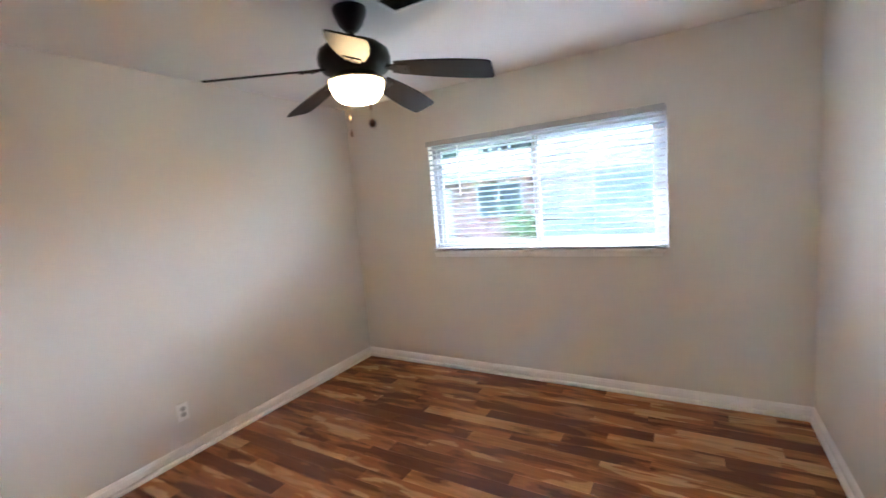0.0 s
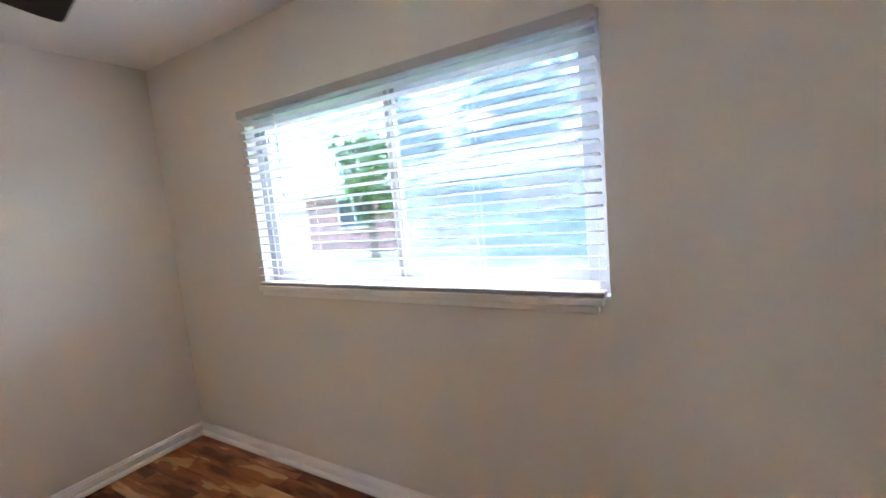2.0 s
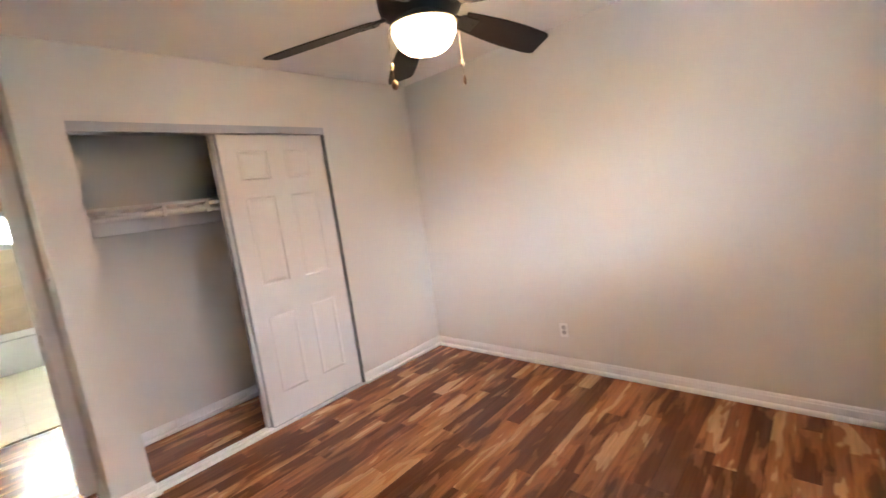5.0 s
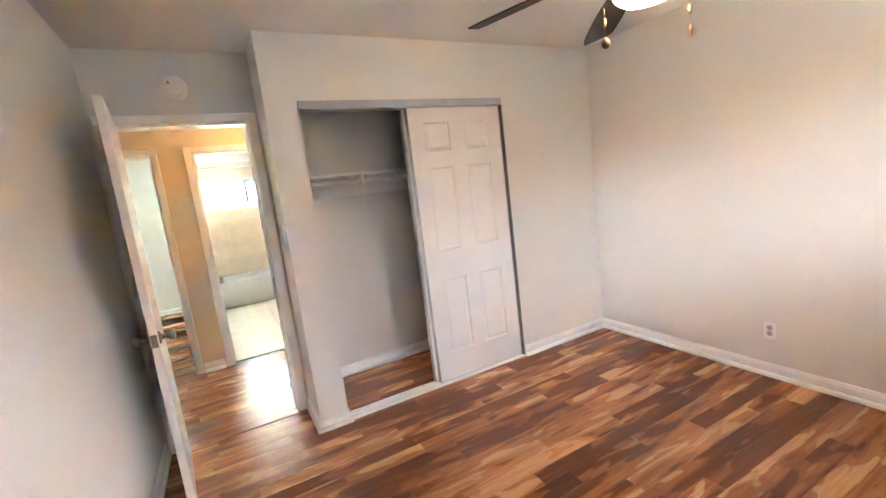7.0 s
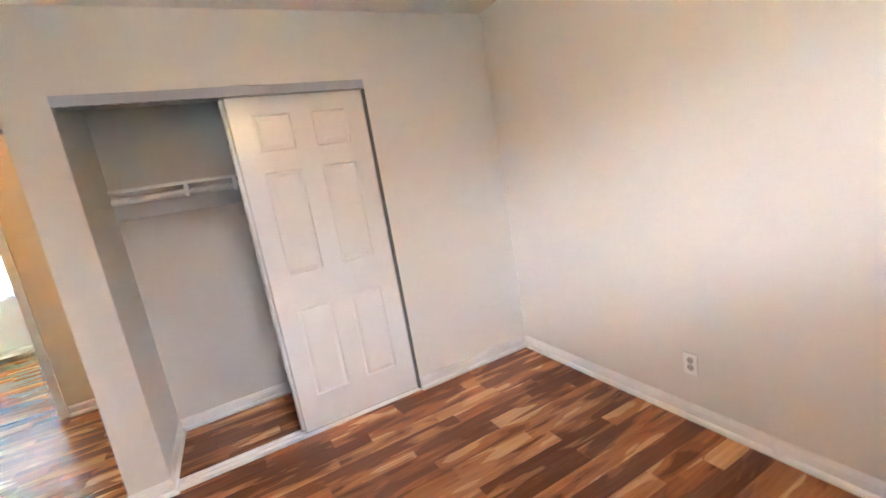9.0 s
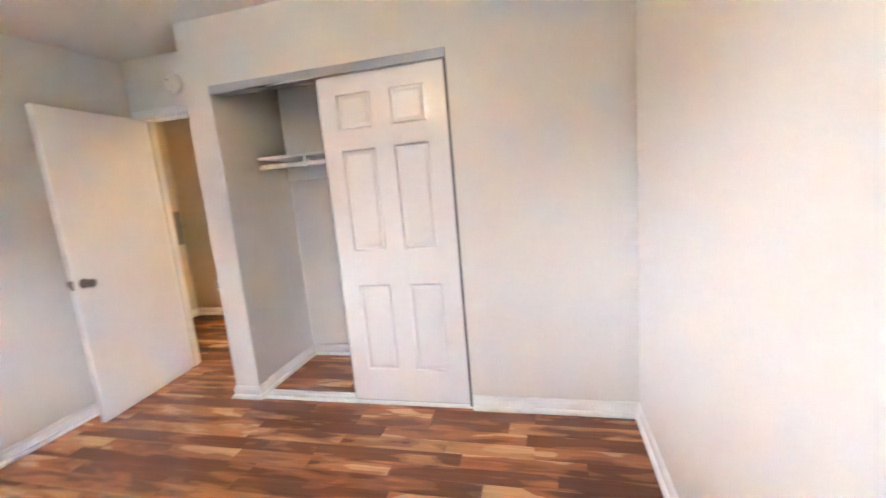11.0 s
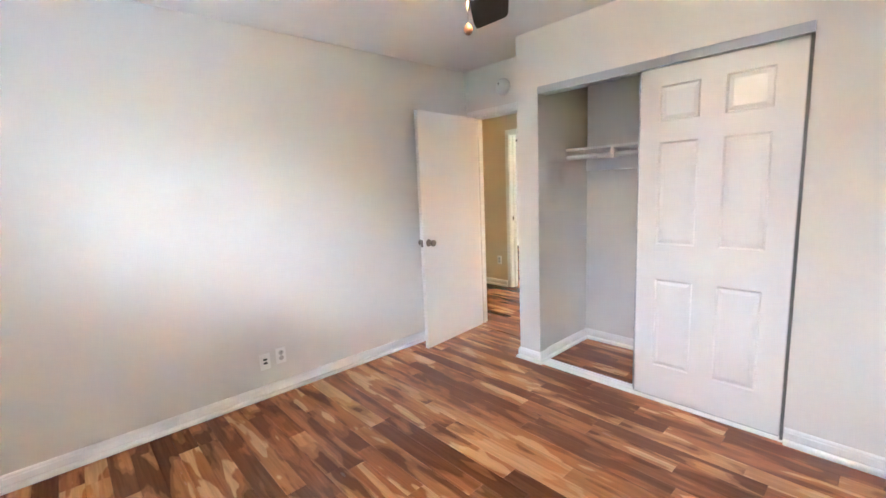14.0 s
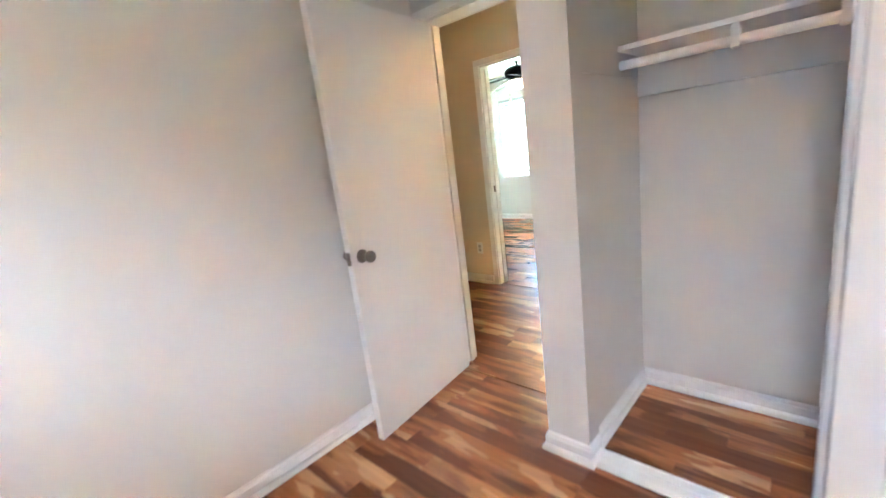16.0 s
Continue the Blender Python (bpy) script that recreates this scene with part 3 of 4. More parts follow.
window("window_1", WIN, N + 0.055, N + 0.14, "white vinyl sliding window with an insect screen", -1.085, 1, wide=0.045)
bm = bmesh.new()
box(bm, WIN[0] + 0.001, N - 0.001, WIN[2], WIN[1] - 0.001, N + 0.055, WIN[2] + 0.012)
box(bm, WIN[0] - 0.005, N - 0.045, WIN[2] - 0.016, WIN[1] - 0.019, N - 0.0005, WIN[2] + 0.012, 0.004)
box(bm, WIN[0], N - 0.028, WIN[2] - 0.045, WIN[1] - 0.035, N - 0.0005, WIN[2] - 0.014, 0.003)
solo("window_sill", bm, M_TRIM, "white painted window sill", "window sill", kind="structure")
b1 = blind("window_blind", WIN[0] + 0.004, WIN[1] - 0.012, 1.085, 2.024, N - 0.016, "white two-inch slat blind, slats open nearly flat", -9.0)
bm = bmesh.new()
tube(bm, (-1.69, N - 0.047, 1.55), (-1.69, N - 0.047, 1.96), 0.004, 10)
part("tilt_wand", bm, M_PLASTIC, b1, "clear plastic tilt wand", True)


# ---- ceiling fan with a light ----
def ceiling_fan(at, turn, label):
    cx, cy = at
    t = thing("ceiling_fan", (cx, cy, CEIL), label, "ceiling fan", "ceiling fans")
    bm = bmesh.new()
    lathe(bm, [(0.078, 2.45), (0.080, 2.44), (0.074, 2.415), (0.055, 2.375), (0.032, 2.35), (0.024, 2.345)], (cx, cy, 0), 36)
    part("canopy", bm, M_BLACK, t, "black ceiling canopy", True)
    bm = bmesh.new()
    tube(bm, (cx, cy, 2.26), (cx, cy, 2.36), 0.013, 16)
    part("downrod", bm, M_BLACK, t, smooth=True)
    bm = bmesh.new()
    lathe(bm, [(0.03, 2.30), (0.075, 2.295), (0.13, 2.282), (0.163, 2.255), (0.172, 2.225), (0.170, 2.195), (0.155, 2.170), (0.125, 2.155), (0.105, 2.150), (0.10, 2.135), (0.108, 2.128), (0.135, 2.124), (0.140, 2.115), (0.06, 2.113)], (cx, cy, 0), 44)
    part("motor_housing", bm, M_BLACK, t, "glossy black motor housing", True)
    bm = bmesh.new()
    lathe(bm, [(0.120, 2.124), (0.127, 2.114), (0.127, 2.104), (0.121, 2.078), (0.105, 2.048), (0.082, 2.028), (0.045, 2.020), (0.008, 2.018)], (cx, cy, 0), 44)
    part("light_bowl", bm, M_BOWL, t, "lit frosted glass light bowl", True)
    for k in range(5):
        m = Matrix.Translation((cx, cy, BLADE_Z)) @ Matrix.Rotation(radians(turn + 72 * k), 4, "Z") @ Matrix.Rotation(radians(8.5), 4, "Y") @ Matrix.Rotation(radians(-14), 4, "X")
        bm = bmesh.new()
        out = []
        n = 12
        for i in range(n + 1):
            s = i / n
            out.append((0.20 + 0.445 * s, 0.050 + 0.028 * math.sin(math.pi * min(1, s * 1.15) * 0.62)))
        low = [(x, -w) for x, w in out[:-1]] + [(0.638, -0.070), (0.648, -0.060)]
        top = [(x, w) for x, w in out[:-1]] + [(0.652, 0.069), (0.660, 0.057)]
        ring = low + top[::-1]
        va = [bm.verts.new((x, y, 0.003)) for x, y in ring]
        vb = [bm.verts.new((x, y, -0.003)) for x, y in ring]
        bm.faces.new(va)
        bm.faces.new(vb[::-1])
        for i in range(len(ring)):
            j = (i + 1) % len(ring)
            bm.faces.new((va[i], vb[i], vb[j], va[j]))
        bmesh.ops.transform(bm, verts=bm.verts, matrix=m)
        bl = part("blade", bm, M_BLADE, t, "dark brown wooden fan blade")
        bm = bmesh.new()
        box(bm, 0.146, -0.016, -0.006, 0.20, 0.016, 0.006, 0.003)
        box(bm, 0.146, -0.014, 0.0, 0.164, 0.014, 0.03, 0.003)
        box(bm, 0.18, -0.036, -0.009, 0.265, 0.036, -0.003, 0.002)
        for dx, dy in ((0.205, 0.02), (0.205, -0.02), (0.25, 0.0)):
            lathe(bm, [(0.006, -0.009), (0.006, -0.0115), (0.003, -0.013)], (dx, dy, 0), 10)
        bmesh.ops.transform(bm, verts=bm.verts, matrix=m)
        part("blade_iron", bm, M_BLACK, bl, "black metal blade bracket")
    for ox, oy, zb, mat, r in ((0.13, -0.075, 1.90, M_FOB, 0.0155), (-0.13, 0.075, 1.905, M_FOB, 0.006)):
        bm = bmesh.new()
        tube(bm, (cx + ox, cy + oy, zb + 0.015), (cx + ox, cy + oy, 2.12), 0.0007, 6)
        chain = part("pull_chain", bm, M_BRASS, t, "thin metal pull chain")
        bm = bmesh.new()
        lathe(bm, [(0.003, 0.055 + zb), (0.005, 0.06 + zb), (0.006, 0.075 + zb), (0.003, 0.085 + zb)], (cx + ox, cy + oy, 0), 12)
        part("bell", bm, M_BRASS, chain, smooth=True)
        bm = bmesh.new()
        lathe(bm, [(0.002, zb + 0.02), (r * 0.6, zb + 0.014), (r, zb + 0.002), (r * 0.92, zb - 0.009), (r * 0.5, zb - 0.017), (0.001, zb - 0.019)], (cx + ox, cy + oy, 0), 16)
        part("fob", bm, mat, chain, "dark wooden pull fob", True)
    return t


fan = ceiling_fan((-1.41, 1.63), FAN_TURN, "black five-blade ceiling fan with a lit glass bowl")
fan2 = copy_thing(fan, pose(1.95, -3.65, CEIL, 0, 0, 25))

# ceiling vent beside the fan
t = thing("ceiling_vent", (-1.12, 1.71, CEIL), "white metal ceiling air vent with louvres", "air vent")
bm = bmesh.new()
for x0, y0, x1, y1 in ((-1.275, 1.62, -1.255, 1.80), (-0.985, 1.62, -0.965, 1.80), (-1.255, 1.62, -0.985, 1.64), (-1.255, 1.78, -0.985, 1.80)):
    box(bm, x0, y0, CEIL - 0.008, x1, y1, CEIL)
part("frame", bm, M_PLASTIC, t)
bm = bmesh.new()
box(bm, -1.255, 1.64, CEIL - 0.0015, -0.985, 1.78, CEIL - 0.0005)
part("backing", bm, M_DARK, t)
for i in range(7):
    bm = bmesh.new()
    vs = box(bm, -1.255, -0.008, -0.0006, -0.985, 0.008, 0.0006)
    bmesh.ops.transform(bm, verts=bm.verts, matrix=Matrix.Translation((0, 1.65 + i * 0.02, CEIL - 0.007)) @ Matrix.Rotation(radians(28), 4, "X"))
    part("louvre", bm, M_PLASTIC, t)

# smoke detector over the door
t = thing("smoke_detector", (0.145, DOORWALL, 2.233), "round white smoke detector above the door", "smoke detector")
bm = bmesh.new()
lathe(bm, [(0.070, 0.0), (0.071, 0.010), (0.069, 0.022), (0.060, 0.031), (0.050, 0.034), (0.048, 0.031), (0.046, 0.035), (0.01, 0.037)], (0.145, DOORWALL, 2.233), 40, "y")
part("body", bm, M_PLASTIC, t, smooth=True)
bm = bmesh.new()
lathe(bm, [(0.008, 0.033), (0.008, 0.038), (0.005, 0.039)], (0.173, DOORWALL, 2.26), 14, "y")
part("test_button", bm, M_GREY, t, "small grey test button")


# ---- wall plates ----
def wall_plate(name, at, normal, label, kind_of):
    """A cover plate on a wall, its face towards the normal (+x, -x or +y)."""
    t = thing(name, at, label, "switch" if kind_of == "switch" else "outlet", "wall plates")
    m = Matrix.Translation(at) @ Matrix.Rotation({"+x": radians(90), "-x": radians(-90), "+y": radians(180)}[normal], 4, "Z")

    def put(nm, bm, mat, parent, lab=""):
        bmesh.ops.transform(bm, verts=bm.verts, matrix=m)
        return part(nm, bm, mat, parent, lab)
    bm = bmesh.new()
    box(bm, -0.035, -0.0055, -0.0575, 0.035, 0, 0.0575, 0.002)
    plate = put("plate", bm, M_PLASTIC, t)
    if kind_of == "outlet":
        for z in (0.019, -0.019):
            bm = bmesh.new()
            lathe(bm, [(0.0168, -0.005), (0.0168, -0.0075), (0.015, -0.008)], (0, 0, z), 20, "y")
            put("receptacle", bm, M_SOCKET, plate, "pale grey socket face")
            bm = bmesh.new()
            for x in (-0.006, 0.006):
                box(bm, x - 0.0011, -0.0084, z - 0.002, x + 0.0011, -0.0076, z + 0.006)
            box(bm, -0.002, -0.0084, z - 0.0105, 0.002, -0.0076, z - 0.0065)
            put("slot", bm, M_DARK, plate, "dark slots")
    elif kind_of == "jack":
        for z in (0.014, -0.012):
            bm = bmesh.new()
            box(bm, -0.013, -0.0068, z - 0.0075, 0.013, -0.0055, z + 0.0075, 0.0005)
            put("port", bm, M_DARK, plate, "dark jack opening")
    else:
        bm = bmesh.new()
        box(bm, -0.005, -0.016, -0.004, 0.005, -0.0055, 0.010, 0.001)
        put("toggle", bm, M_PLASTIC, plate)
    for z in ((0.0,) if kind_of == "outlet" else (0.03, -0.03)):
        bm = bmesh.new()
        lathe(bm, [(0.003, -0.0052), (0.003, -0.0064), (0.002, -0.0068)], (0, 0, z), 10, "y")
        put("screw", bm, M_ALU, plate)


wall_plate("wall_outlet", (W, 1.337, 0.308), "+x", "white duplex outlet low on a beige wall", "outlet")
wall_plate("wall_outlet", (E, 1.586, 0.27), "-x", "white duplex outlet beside a jack plate", "outlet")
wall_plate("wall_jack", (E, 1.697, 0.257), "-x", "white jack plate with two dark openings", "jack")
wall_plate("light_switch", (-0.29, -0.135, 1.285), "+x", "white light switch by the door", "switch")
wall_plate("wall_outlet", (1.41, HALLS, 0.36), "+y", "white hall outlet low on a cream wall", "outlet")

# breaker panel in the hall
t = thing("breaker_panel", (1.76, -1.60, 1.08), "grey metal breaker panel door in the hall wall", "electrical panel")
bm = bmesh.new()
box(bm, 1.752, -1.78, 0.885, 1.76, -1.44, 1.275, 0.002)
part("trim_plate", bm, M_GREY, t)
bm = bmesh.new()
box(bm, 1.746, -1.765, 0.905, 1.752, -1.455, 1.255, 0.002)
d = part("door", bm, M_GREY, t)
bm = bmesh.new()
box(bm, 1.741, -1.475, 1.07, 1.746, -1.462, 1.10, 0.001)
part("latch", bm, M_DARK, d)

# hall ceiling light
t = thing("hall_ceiling_light", (-0.55, -1.3, CEIL), "small lit warm glass dome light on the hall ceiling", "ceiling light")
bm = bmesh.new()
lathe(bm, [(0.13, CEIL), (0.132, CEIL - 0.012), (0.12, CEIL - 0.02)], (-0.55, -1.3, 0), 32)
part("base", bm, M_PLASTIC, t, smooth=True)
bm = bmesh.new()
lathe(bm, [(0.118, CEIL - 0.021), (0.115, CEIL - 0.045), (0.09, CEIL - 0.075), (0.05, CEIL - 0.092), (0.01, CEIL - 0.096)], (-0.55, -1.3, 0), 32)
part("dome", bm, M_HALLBOWL, t, smooth=True)

# ---- second bedroom and bathroom ----
window("window_2", (1.22, 3.18, 0.78, 2.05), -5.055, -5.115, "white sliding window of the second bedroom", 2.2, glass=M_CLEAR)
bm = bmesh.new()
box(bm, 1.20, -5.0, 0.75, 3.20, -4.955, 0.776, 0.004)
solo("window_sill", bm, M_TRIM, "white sill of the second bedroom window", "window sill", kind="structure")
blind("window_blind", 1.235, 3.165, 0.79, 2.06, -4.975, "white slat blind in the second bedroom window", 30.0, cords=3)
window("window_3", (-0.76, 0.15, 1.5, 1.99), -5.27, -5.36, "small high bathroom window with frosted panes", -0.45, frost=True, wide=0.04)

t = thing("bathtub", (-0.525, -4.86, 0.0), "white built-in bathtub with a plain apron", "bathtub")
bm = bmesh.new()
box(bm, -1.3, -4.50, 0.0, 0.25, -4.47, 0.37, 0.004)
part("apron", bm, M_TUB, t)
bm = bmesh.new()
x0, x1, y0, y1, h = -1.3, 0.25, -5.236, -4.465, 0.405
o = [bm.verts.new(p) for p in ((x0, y0, h), (x1, y0, h), (x1, y1, h), (x0, y1, h))]
i1 = [bm.verts.new(p) for p in ((x0 + 0.09, y0 + 0.07, h), (x1 - 0.09, y0 + 0.07, h), (x1 - 0.09, y1 - 0.09, h), (x0 + 0.09, y1 - 0.09, h))]
i2 = [bm.verts.new(p) for p in ((x0 + 0.2, y0 + 0.13, 0.06), (x1 - 0.14, y0 + 0.13, 0.06), (x1 - 0.14, y1 - 0.14, 0.06), (x0 + 0.2, y1 - 0.14, 0.06))]
o2 = [bm.verts.new((v.co.x, v.co.y, 0.365)) for v in o]
for k in range(4):
    j = (k + 1) % 4
    bm.faces.new((o[k], o[j], i1[j], i1[k]))
    bm.faces.new((i1[k], i1[j], i2[j], i2[k]))
    bm.faces.new((o2[k], o2[j], o[j], o[k]))
bm.faces.new(i2)
bmesh.ops.bevel(bm, geom=[e for e in bm.edges if not e.is_boundary], offset=0.012, segments=2, affect="EDGES")
part("basin", bm, M_TUB, t, smooth=True)
bm = bmesh.new()
tube(bm, (-1.3, -4.47, 2.12), (0.25, -4.47, 2.12), 0.012, 14)
solo("shower_rod", bm, M_ALU, "straight metal shower curtain rod", "curtain rod", smooth=True)


# ---- outdoors ----
bm = bmesh.new()
bmesh.ops.create_grid(bm, x_segments=60, y_segments=60, size=400)
for v in bm.verts:
    v.co.z = -0.32
solo("ground", bm, M_GRASS, "green mown lawn", "lawn", kind="structure")
bm = bmesh.new()
box(bm, -16.6, 13.9, -0.34, 12.0, 14.9, -0.29, 0.01)
solo("pavement", bm, M_PATH, "pale concrete path along the house", "path", kind="structure")


def house(name, x0, y0, x1, y1, openings, label, face):
    """A low brick house; openings lie on the face that looks at the lawn ('s' or 'e')."""
    t = thing(name, ((x0 + x1) / 2, (y0 + y1) / 2, -0.32), label, "house", "houses round the lawn")
    bm = bmesh.new()
    box(bm, x0, y0, -0.4, x1, y1, 2.15)
    part("wall", bm, M_BRICK, t)
    bm = bmesh.new()
    box(bm, x0 - 0.5, y0 - 0.5, 2.15, x1 + 0.5, y1 + 0.5, 2.45, 0.02)
    part("fascia", bm, M_FASCIA, t, "white fascia board")
    bm = bmesh.new()
    v = [bm.verts.new(p) for p in ((x0 - 0.6, y0 - 0.6, 2.45), (x1 + 0.6, y0 - 0.6, 2.45), (x1 + 0.6, y1 + 0.6, 2.45), (x0 - 0.6, y1 + 0.6, 2.45))]
    if face == "s":
        ym = (y0 + y1) / 2
        a, b = bm.verts.new((x0 - 0.6, ym, 3.5)), bm.verts.new((x1 + 0.6, ym, 3.5))
        fs = [(v[0], v[1], b, a), (v[2], v[3], a, b), (v[1], v[2], b), (v[3], v[0], a), v]
    else:
        xm = (x0 + x1) / 2
        a, b = bm.verts.new((xm, y0 - 0.6, 3.5)), bm.verts.new((xm, y1 + 0.6, 3.5))
        fs = [(v[1], v[2], b, a), (v[3], v[0], a, b), (v[0], v[1], a), (v[2], v[3], b), v]
    for f in fs:
        bm.faces.new(f)
    part("roof", bm, M_ROOF, t, "low grey shingle roof")
    for c, w, lo, hi in openings:
        def flat(c0, c1, z0, z1, d0, d1):
            b2 = bmesh.new()
            if face == "s":
                box(b2, c0, y0 - d1, z0, c1, y0 - d0, z1)
            else:
                box(b2, x1 + d0, c0, z0, x1 + d1, c1, z1)
            return b2
        wnd = part("window" if lo > 0.2 else "door", flat(c - w / 2, c + w / 2, lo, hi, 0.0, 0.03), M_DARKGLASS if lo > 0.2 else M_FASCIA, t)
        for c0, c1, z0, z1 in ((c - w / 2 - 0.07, c - w / 2, lo - 0.07, hi + 0.07), (c + w / 2, c + w / 2 + 0.07, lo - 0.07, hi + 0.07), (c - w / 2, c + w / 2, hi, hi + 0.07), (c - w / 2, c + w / 2, lo - 0.07, lo), (c - 0.025, c + 0.025, lo, hi)):
            part("frame", flat(c0, c1, z0, z1, 0.0, 0.06), M_FASCIA, wnd)


house("brick_house", -15.5, 15.6, 14.0, 22.5, [(-12.5, 1.8, 0.7, 1.9), (-9.2, 0.95, -0.25, 1.85), (-6.5, 1.8, 0.7, 1.9), (-2.0, 1.8, 0.7, 1.9), (2.5, 0.95, -0.25, 1.85), (6.0, 1.8, 0.7, 1.9)], "low red brick house with white fascia behind the lawn", "s")
house("brick_house", -26.0, 2.0, -18.5, 13.6, [(4.5, 1.6, 0.7, 1.9), (8.6, 0.95, -0.25, 1.85), (11.4, 1.6, 0.7, 1.9)], "low red brick house with pale windows", "e")


def tree(name, at, height, spread, mat, label, seed, trunk=0.4, leaf=0.16, count=2600, tall=1.0):
    rng = random.Random(seed)
    x, y, z = at
    t = thing(name, at, label, "tree" if trunk > 0.1 else "shrub", "trees and shrubs")
    bm = bmesh.new()
    z_split = height * trunk
    limbs = []
    if trunk > 0.1:
        r0 = 0.03 * height
        prof = [(r0 * 1.4, z - 0.05), (r0, z + 0.25), (r0 * 0.8, z + z_split), (r0 * 0.35, z + height * 0.72), (0.02, z + height * 0.9)]
        lathe(bm, prof, (x, y, 0), 12)
    for i in range(11):
        a = i * 2.4 + rng.uniform(-0.4, 0.4)
        h0 = z + (z_split * 0.7 if trunk > 0.1 else 0.0) + rng.uniform(0, 0.3) * height * (1 if trunk > 0.1 else 0)
        k = rng.uniform(0.45, 0.85)
        tip = Vector((x + math.cos(a) * spread * k, y + math.sin(a) * spread * k, min(z + height * 0.95, h0 + rng.uniform(0.2, 0.45) * height)))
        tube(bm, (x, y, h0), tip, 0.012 * height * rng.uniform(0.5, 1), 6)
        limbs.append(tip)
    part("trunk", bm, M_BARK, t)
    mid = Vector((x, y, z + height * (trunk + 1) / 2))
    clumps = []
    for i in range(26):
        u = Vector((rng.gauss(0, 1), rng.gauss(0, 1), rng.gauss(0, 1))).normalized() * rng.uniform(0.35, 1.0)
        hh = (height * (1 - trunk)) / 2
        taper = 1 - (0.55 * tall - 0.2) * max(0, u.z)
        clumps.append((mid + Vector((u.x * spread * taper, u.y * spread * taper, u.z * hh)), rng.uniform(0.16, 0.34) * spread))
    clumps += [(p, 0.28 * spread) for p in limbs]
    verts, faces = [], []
    for i in range(count):
        c, r = clumps[rng.randrange(len(clumps))]
        p = c + Vector((rng.gauss(0, 0.55), rng.gauss(0, 0.55), rng.gauss(0, 0.5))) * r
        if p.z < z + 0.03:
            p.z = z + 0.03 + rng.random() * 0.1
        u = Vector((rng.gauss(0, 1), rng.gauss(0, 1), rng.gauss(0, 1))).normalized()
        v = u.orthogonal().normalized()
        s = leaf * rng.uniform(0.6, 1.3)
        k = len(verts)
        verts += [p - u * s, p + v * s * 0.45, p + u * s, p - v * s * 0.45]
        faces.append((k, k + 1, k + 2, k + 3))
    me = bpy.data.meshes.new("crown")
    me.from_pydata([tuple(q) for q in verts], [], faces)
    me.materials.append(mat)
    ob = new("crown", me)
    ob.parent = t
    ob.matrix_parent_inverse = Matrix.Translation(t.location).inverted()


G = -0.32
tree("tree", (-15.5, 24.5, G), 8.2, 2.6, M_LEAF2, "tall dark conifer-like tree behind the brick house", 3, 0.22, 0.2, 3400, 1.6)
tree("tree", (-8.3, 25.0, G), 11.5, 3.6, M_LEAF2, "large dark green tree behind the brick house", 5, 0.25, 0.22, 4600)
tree("tree", (1.5, 26.0, G), 10.0, 3.4, M_LEAF, "large green tree behind the brick house", 8, 0.25, 0.22, 3600)
tree("tree", (-9.6, 13.2, G), 4.4, 1.25, M_LEAF3, "small light green tree on the lawn", 11, 0.32, 0.11, 2400)
tree("tree", (-27.5, 15.5, G), 7.5, 3.4, M_LEAF, "broad green tree behind the houses", 14, 0.25, 0.2, 3200)
tree("tree", (-33.0, 6.0, G), 8.0, 3.4, M_LEAF, "broad green tree behind the far house", 19, 0.25, 0.2, 2600)
tree("shrub", (-4.3, 13.3, G), 1.55, 1.25, M_LEAF3, "rounded green shrub by the path", 21, 0.02, 0.09, 2200)
tree("shrub", (-2.4, 13.4, G), 1.3, 1.0, M_LEAF, "low green shrub by the path", 23, 0.02, 0.09, 1600)
tree("tree", (3.2, -10.5, G), 5.5, 2.6, M_LEAF3, "green leafy tree outside the second bedroom", 31, 0.3, 0.14, 3000)
tree("tree", (0.9, -11.5, G), 5.0, 2.4, M_LEAF, "green leafy tree in the back yard", 33, 0.3, 0.14, 2600)


# ---- floor pieces, last ----
plank_meshes = {}


def plank_mesh(length, width):
    key = (round(length, 3), round(width, 3))
    if key not in plank_meshes:
        bm = bmesh.new()
        a, b, c = length / 2 - 0.0003, width / 2 - 0.0003, 0.0008
        lo = [bm.verts.new(p) for p in ((-a, -b, -0.012), (a, -b, -0.012), (a, b, -0.012), (-a, b, -0.012))]
        mi = [bm.verts.new(p) for p in ((-a, -b, -c), (a, -b, -c), (a, b, -c), (-a, b, -c))]
        up = [bm.verts.new(p) for p in ((-a + c, -b + c, 0), (a - c, -b + c, 0), (a - c, b - c, 0), (-a + c, b - c, 0))]
        for i in range(4):
            j = (i + 1) % 4
            bm.faces.new((lo[i], lo[j], mi[j], mi[i]))
            bm.faces.new((mi[i], mi[j], up[j], up[i]))
        bm.faces.new(up)
        plank_meshes[key] = finish("plank", bm, M_PLANK)
    return plank_meshes[key]


def planks(parent, x0, x1, y0, y1, seed, width=0.0985):
    rng = random.Random(seed)
    y = y1
    while y > y0 + 0.004:
        w = min(width, y - y0)
        x = x0
        first = True
        while x < x1 - 0.004:
            ln = rng.choice((0.45, 0.6, 0.8, 1.0, 1.2))
            if first:
                ln *= rng.choice((0.4, 0.7, 1.0))
                first = False
            if x1 - x - ln < 0.12:
                ln = x1 - x
            ln = min(ln, x1 - x)
            ob = new("plank", plank_mesh(ln, w))
            ob.parent = parent
            ob.location = (x + ln / 2, y - w / 2, 0)
            x += ln
        y -= w


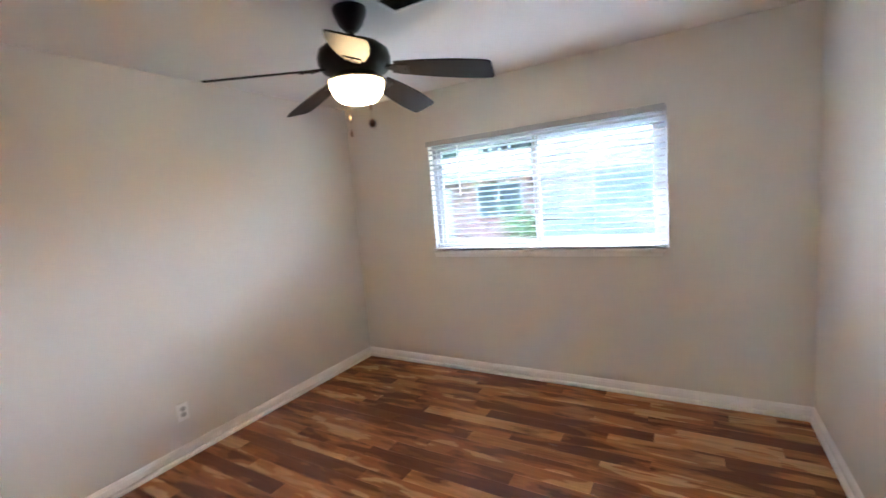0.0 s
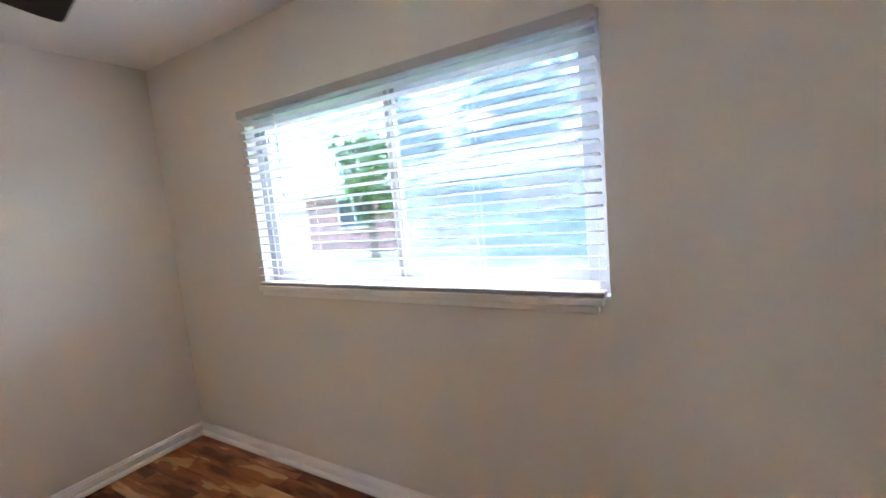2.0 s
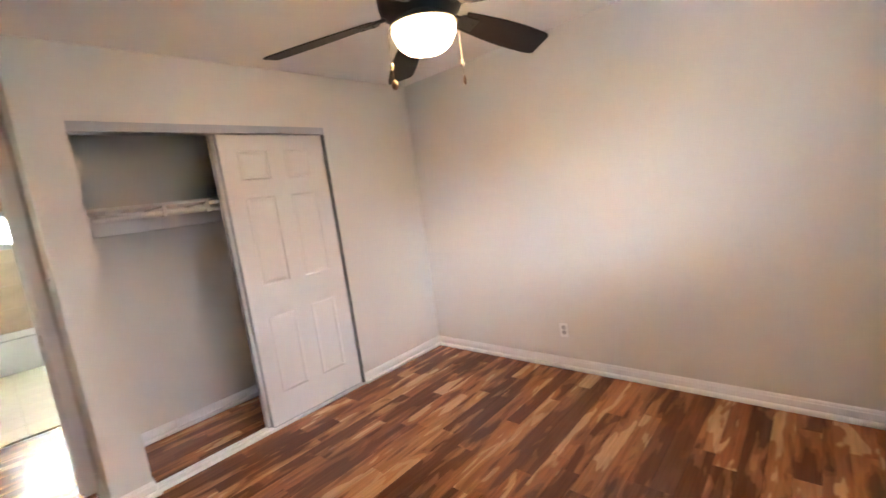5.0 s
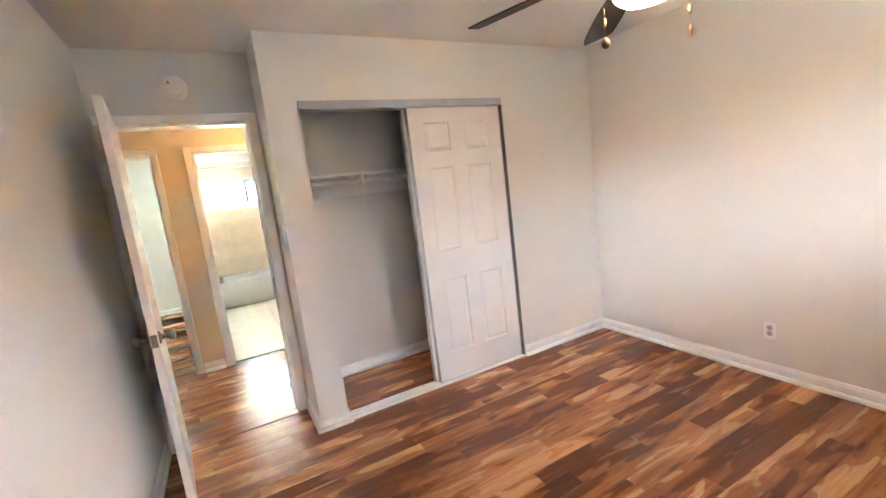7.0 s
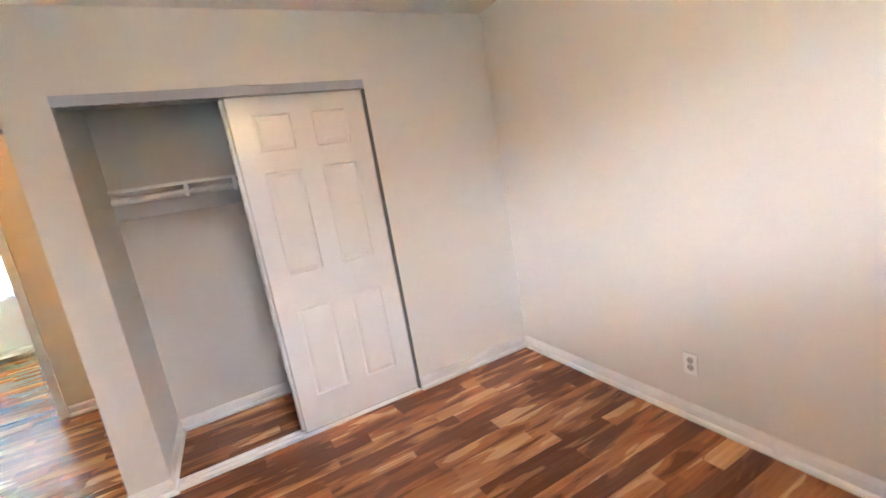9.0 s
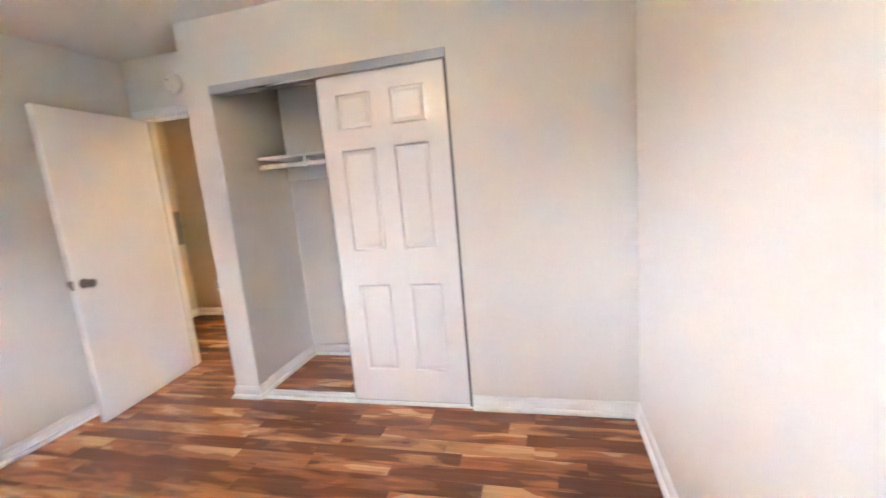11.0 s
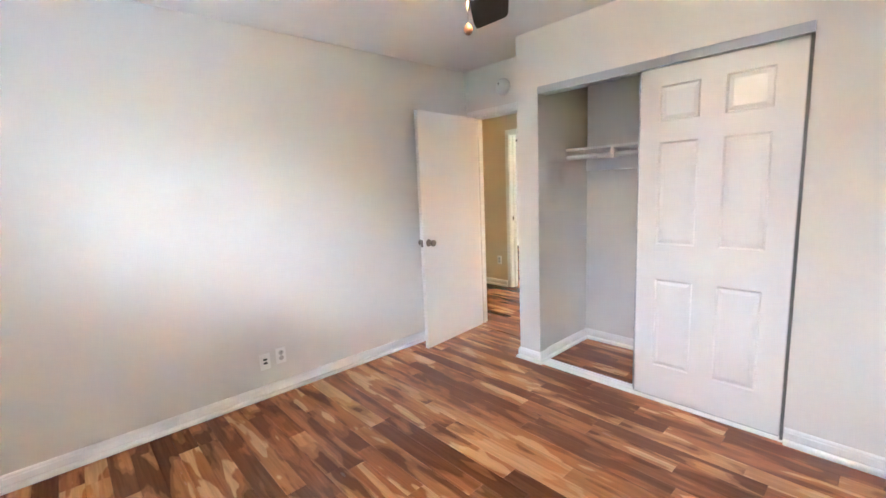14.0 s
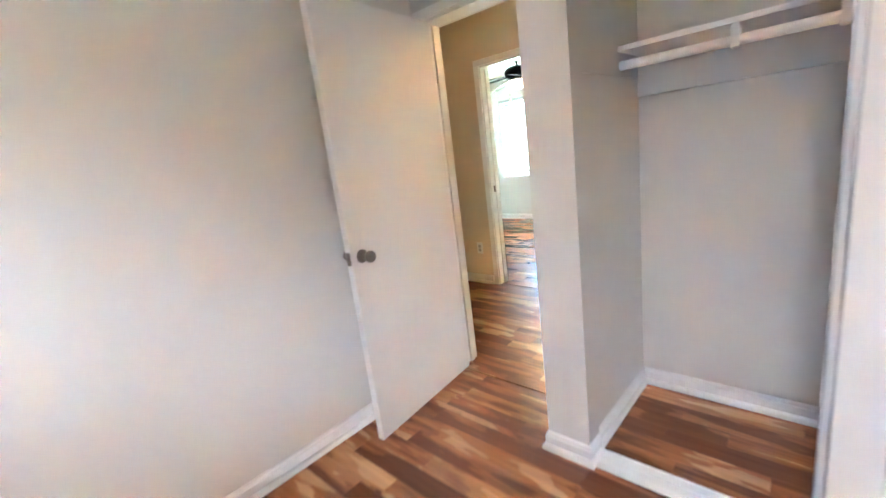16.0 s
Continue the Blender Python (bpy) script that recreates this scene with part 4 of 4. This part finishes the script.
planks(floors["floor_bedroom"], W, E, 0.0, N, 1)
planks(floors["floor_bedroom"], -0.29, E, -0.352, 0.0, 2)
planks(floors["floor_bedroom"], -2.05, -0.46, -0.735, -0.0, 4)
planks(floors["floor_hall"], -0.29, 1.76, -0.735, -0.362, 5)
planks(floors["floor_hall"], -2.3, 1.76, HALLS - 0.02, -0.735, 6)
planks(floors["floor_second_bedroom"], 0.37, 4.0, -5.0, HALLS - 0.028, 7)

tile_meshes = {}


def tiles(parent, name, origin, u, v, nu, nv, su, sv, mat, thick=0.007, gap=0.003, skip=None):
    """A field of tiles in the plane of u and v."""
    u, v = Vector(u), Vector(v)
    n = u.cross(v)
    key = (name, su, sv)
    bm = bmesh.new()
    a, b, c = su / 2 - gap / 2, sv / 2 - gap / 2, 0.0012

    def ring(a, b, h):
        return [bm.verts.new(u * p + v * q + n * h) for p, q in ((-a, -b), (a, -b), (a, b), (-a, b))]
    lo, mi, up = ring(a, b, 0), ring(a, b, thick - c), ring(a - c, b - c, thick)
    for i in range(4):
        j = (i + 1) % 4
        bm.faces.new((lo[i], lo[j], mi[j], mi[i]))
        bm.faces.new((mi[i], mi[j], up[j], up[i]))
    bm.faces.new(up)
    me = finish(name, bm, mat)
    for i in range(nu):
        for j in range(nv):
            p = Vector(origin) + u * (i + 0.5) * su + v * (j + 0.5) * sv
            if skip and skip(p):
                continue
            ob = new(name, me)
            ob.parent = parent
            ob.location = p


tiles(floors["floor_bathroom"], "tile", (-1.3, -4.47, -0.0125), (1, 0, 0), (0, 1, 0), 5, 8, 0.31, 0.3235, M_FTILE, 0.0125)
bath_south = bpy.data.objects["wall_bath_south"]
tiles(bath_south, "tile", (0.25, -5.25, 0.40), (-1, 0, 0), (0, 0, 1), 5, 3, 0.31, 0.31, M_TILE, 0.008, 0.0012)
# cut rows below, beside and above the bathroom window
tiles(bath_south, "tile", (0.25, -5.25, 1.33), (-1, 0, 0), (0, 0, 1), 5, 1, 0.31, 0.165, M_TILE, 0.008, 0.0012)
tiles(bath_south, "tile", (0.25, -5.25, 1.997), (-1, 0, 0), (0, 0, 1), 5, 1, 0.31, 0.263, M_TILE, 0.008, 0.0012)
tiles(bath_south, "tile", (-0.77, -5.25, 1.4975), (-1, 0, 0), (0, 0, 1), 2, 2, 0.265, 0.2475, M_TILE, 0.008, 0.0012)
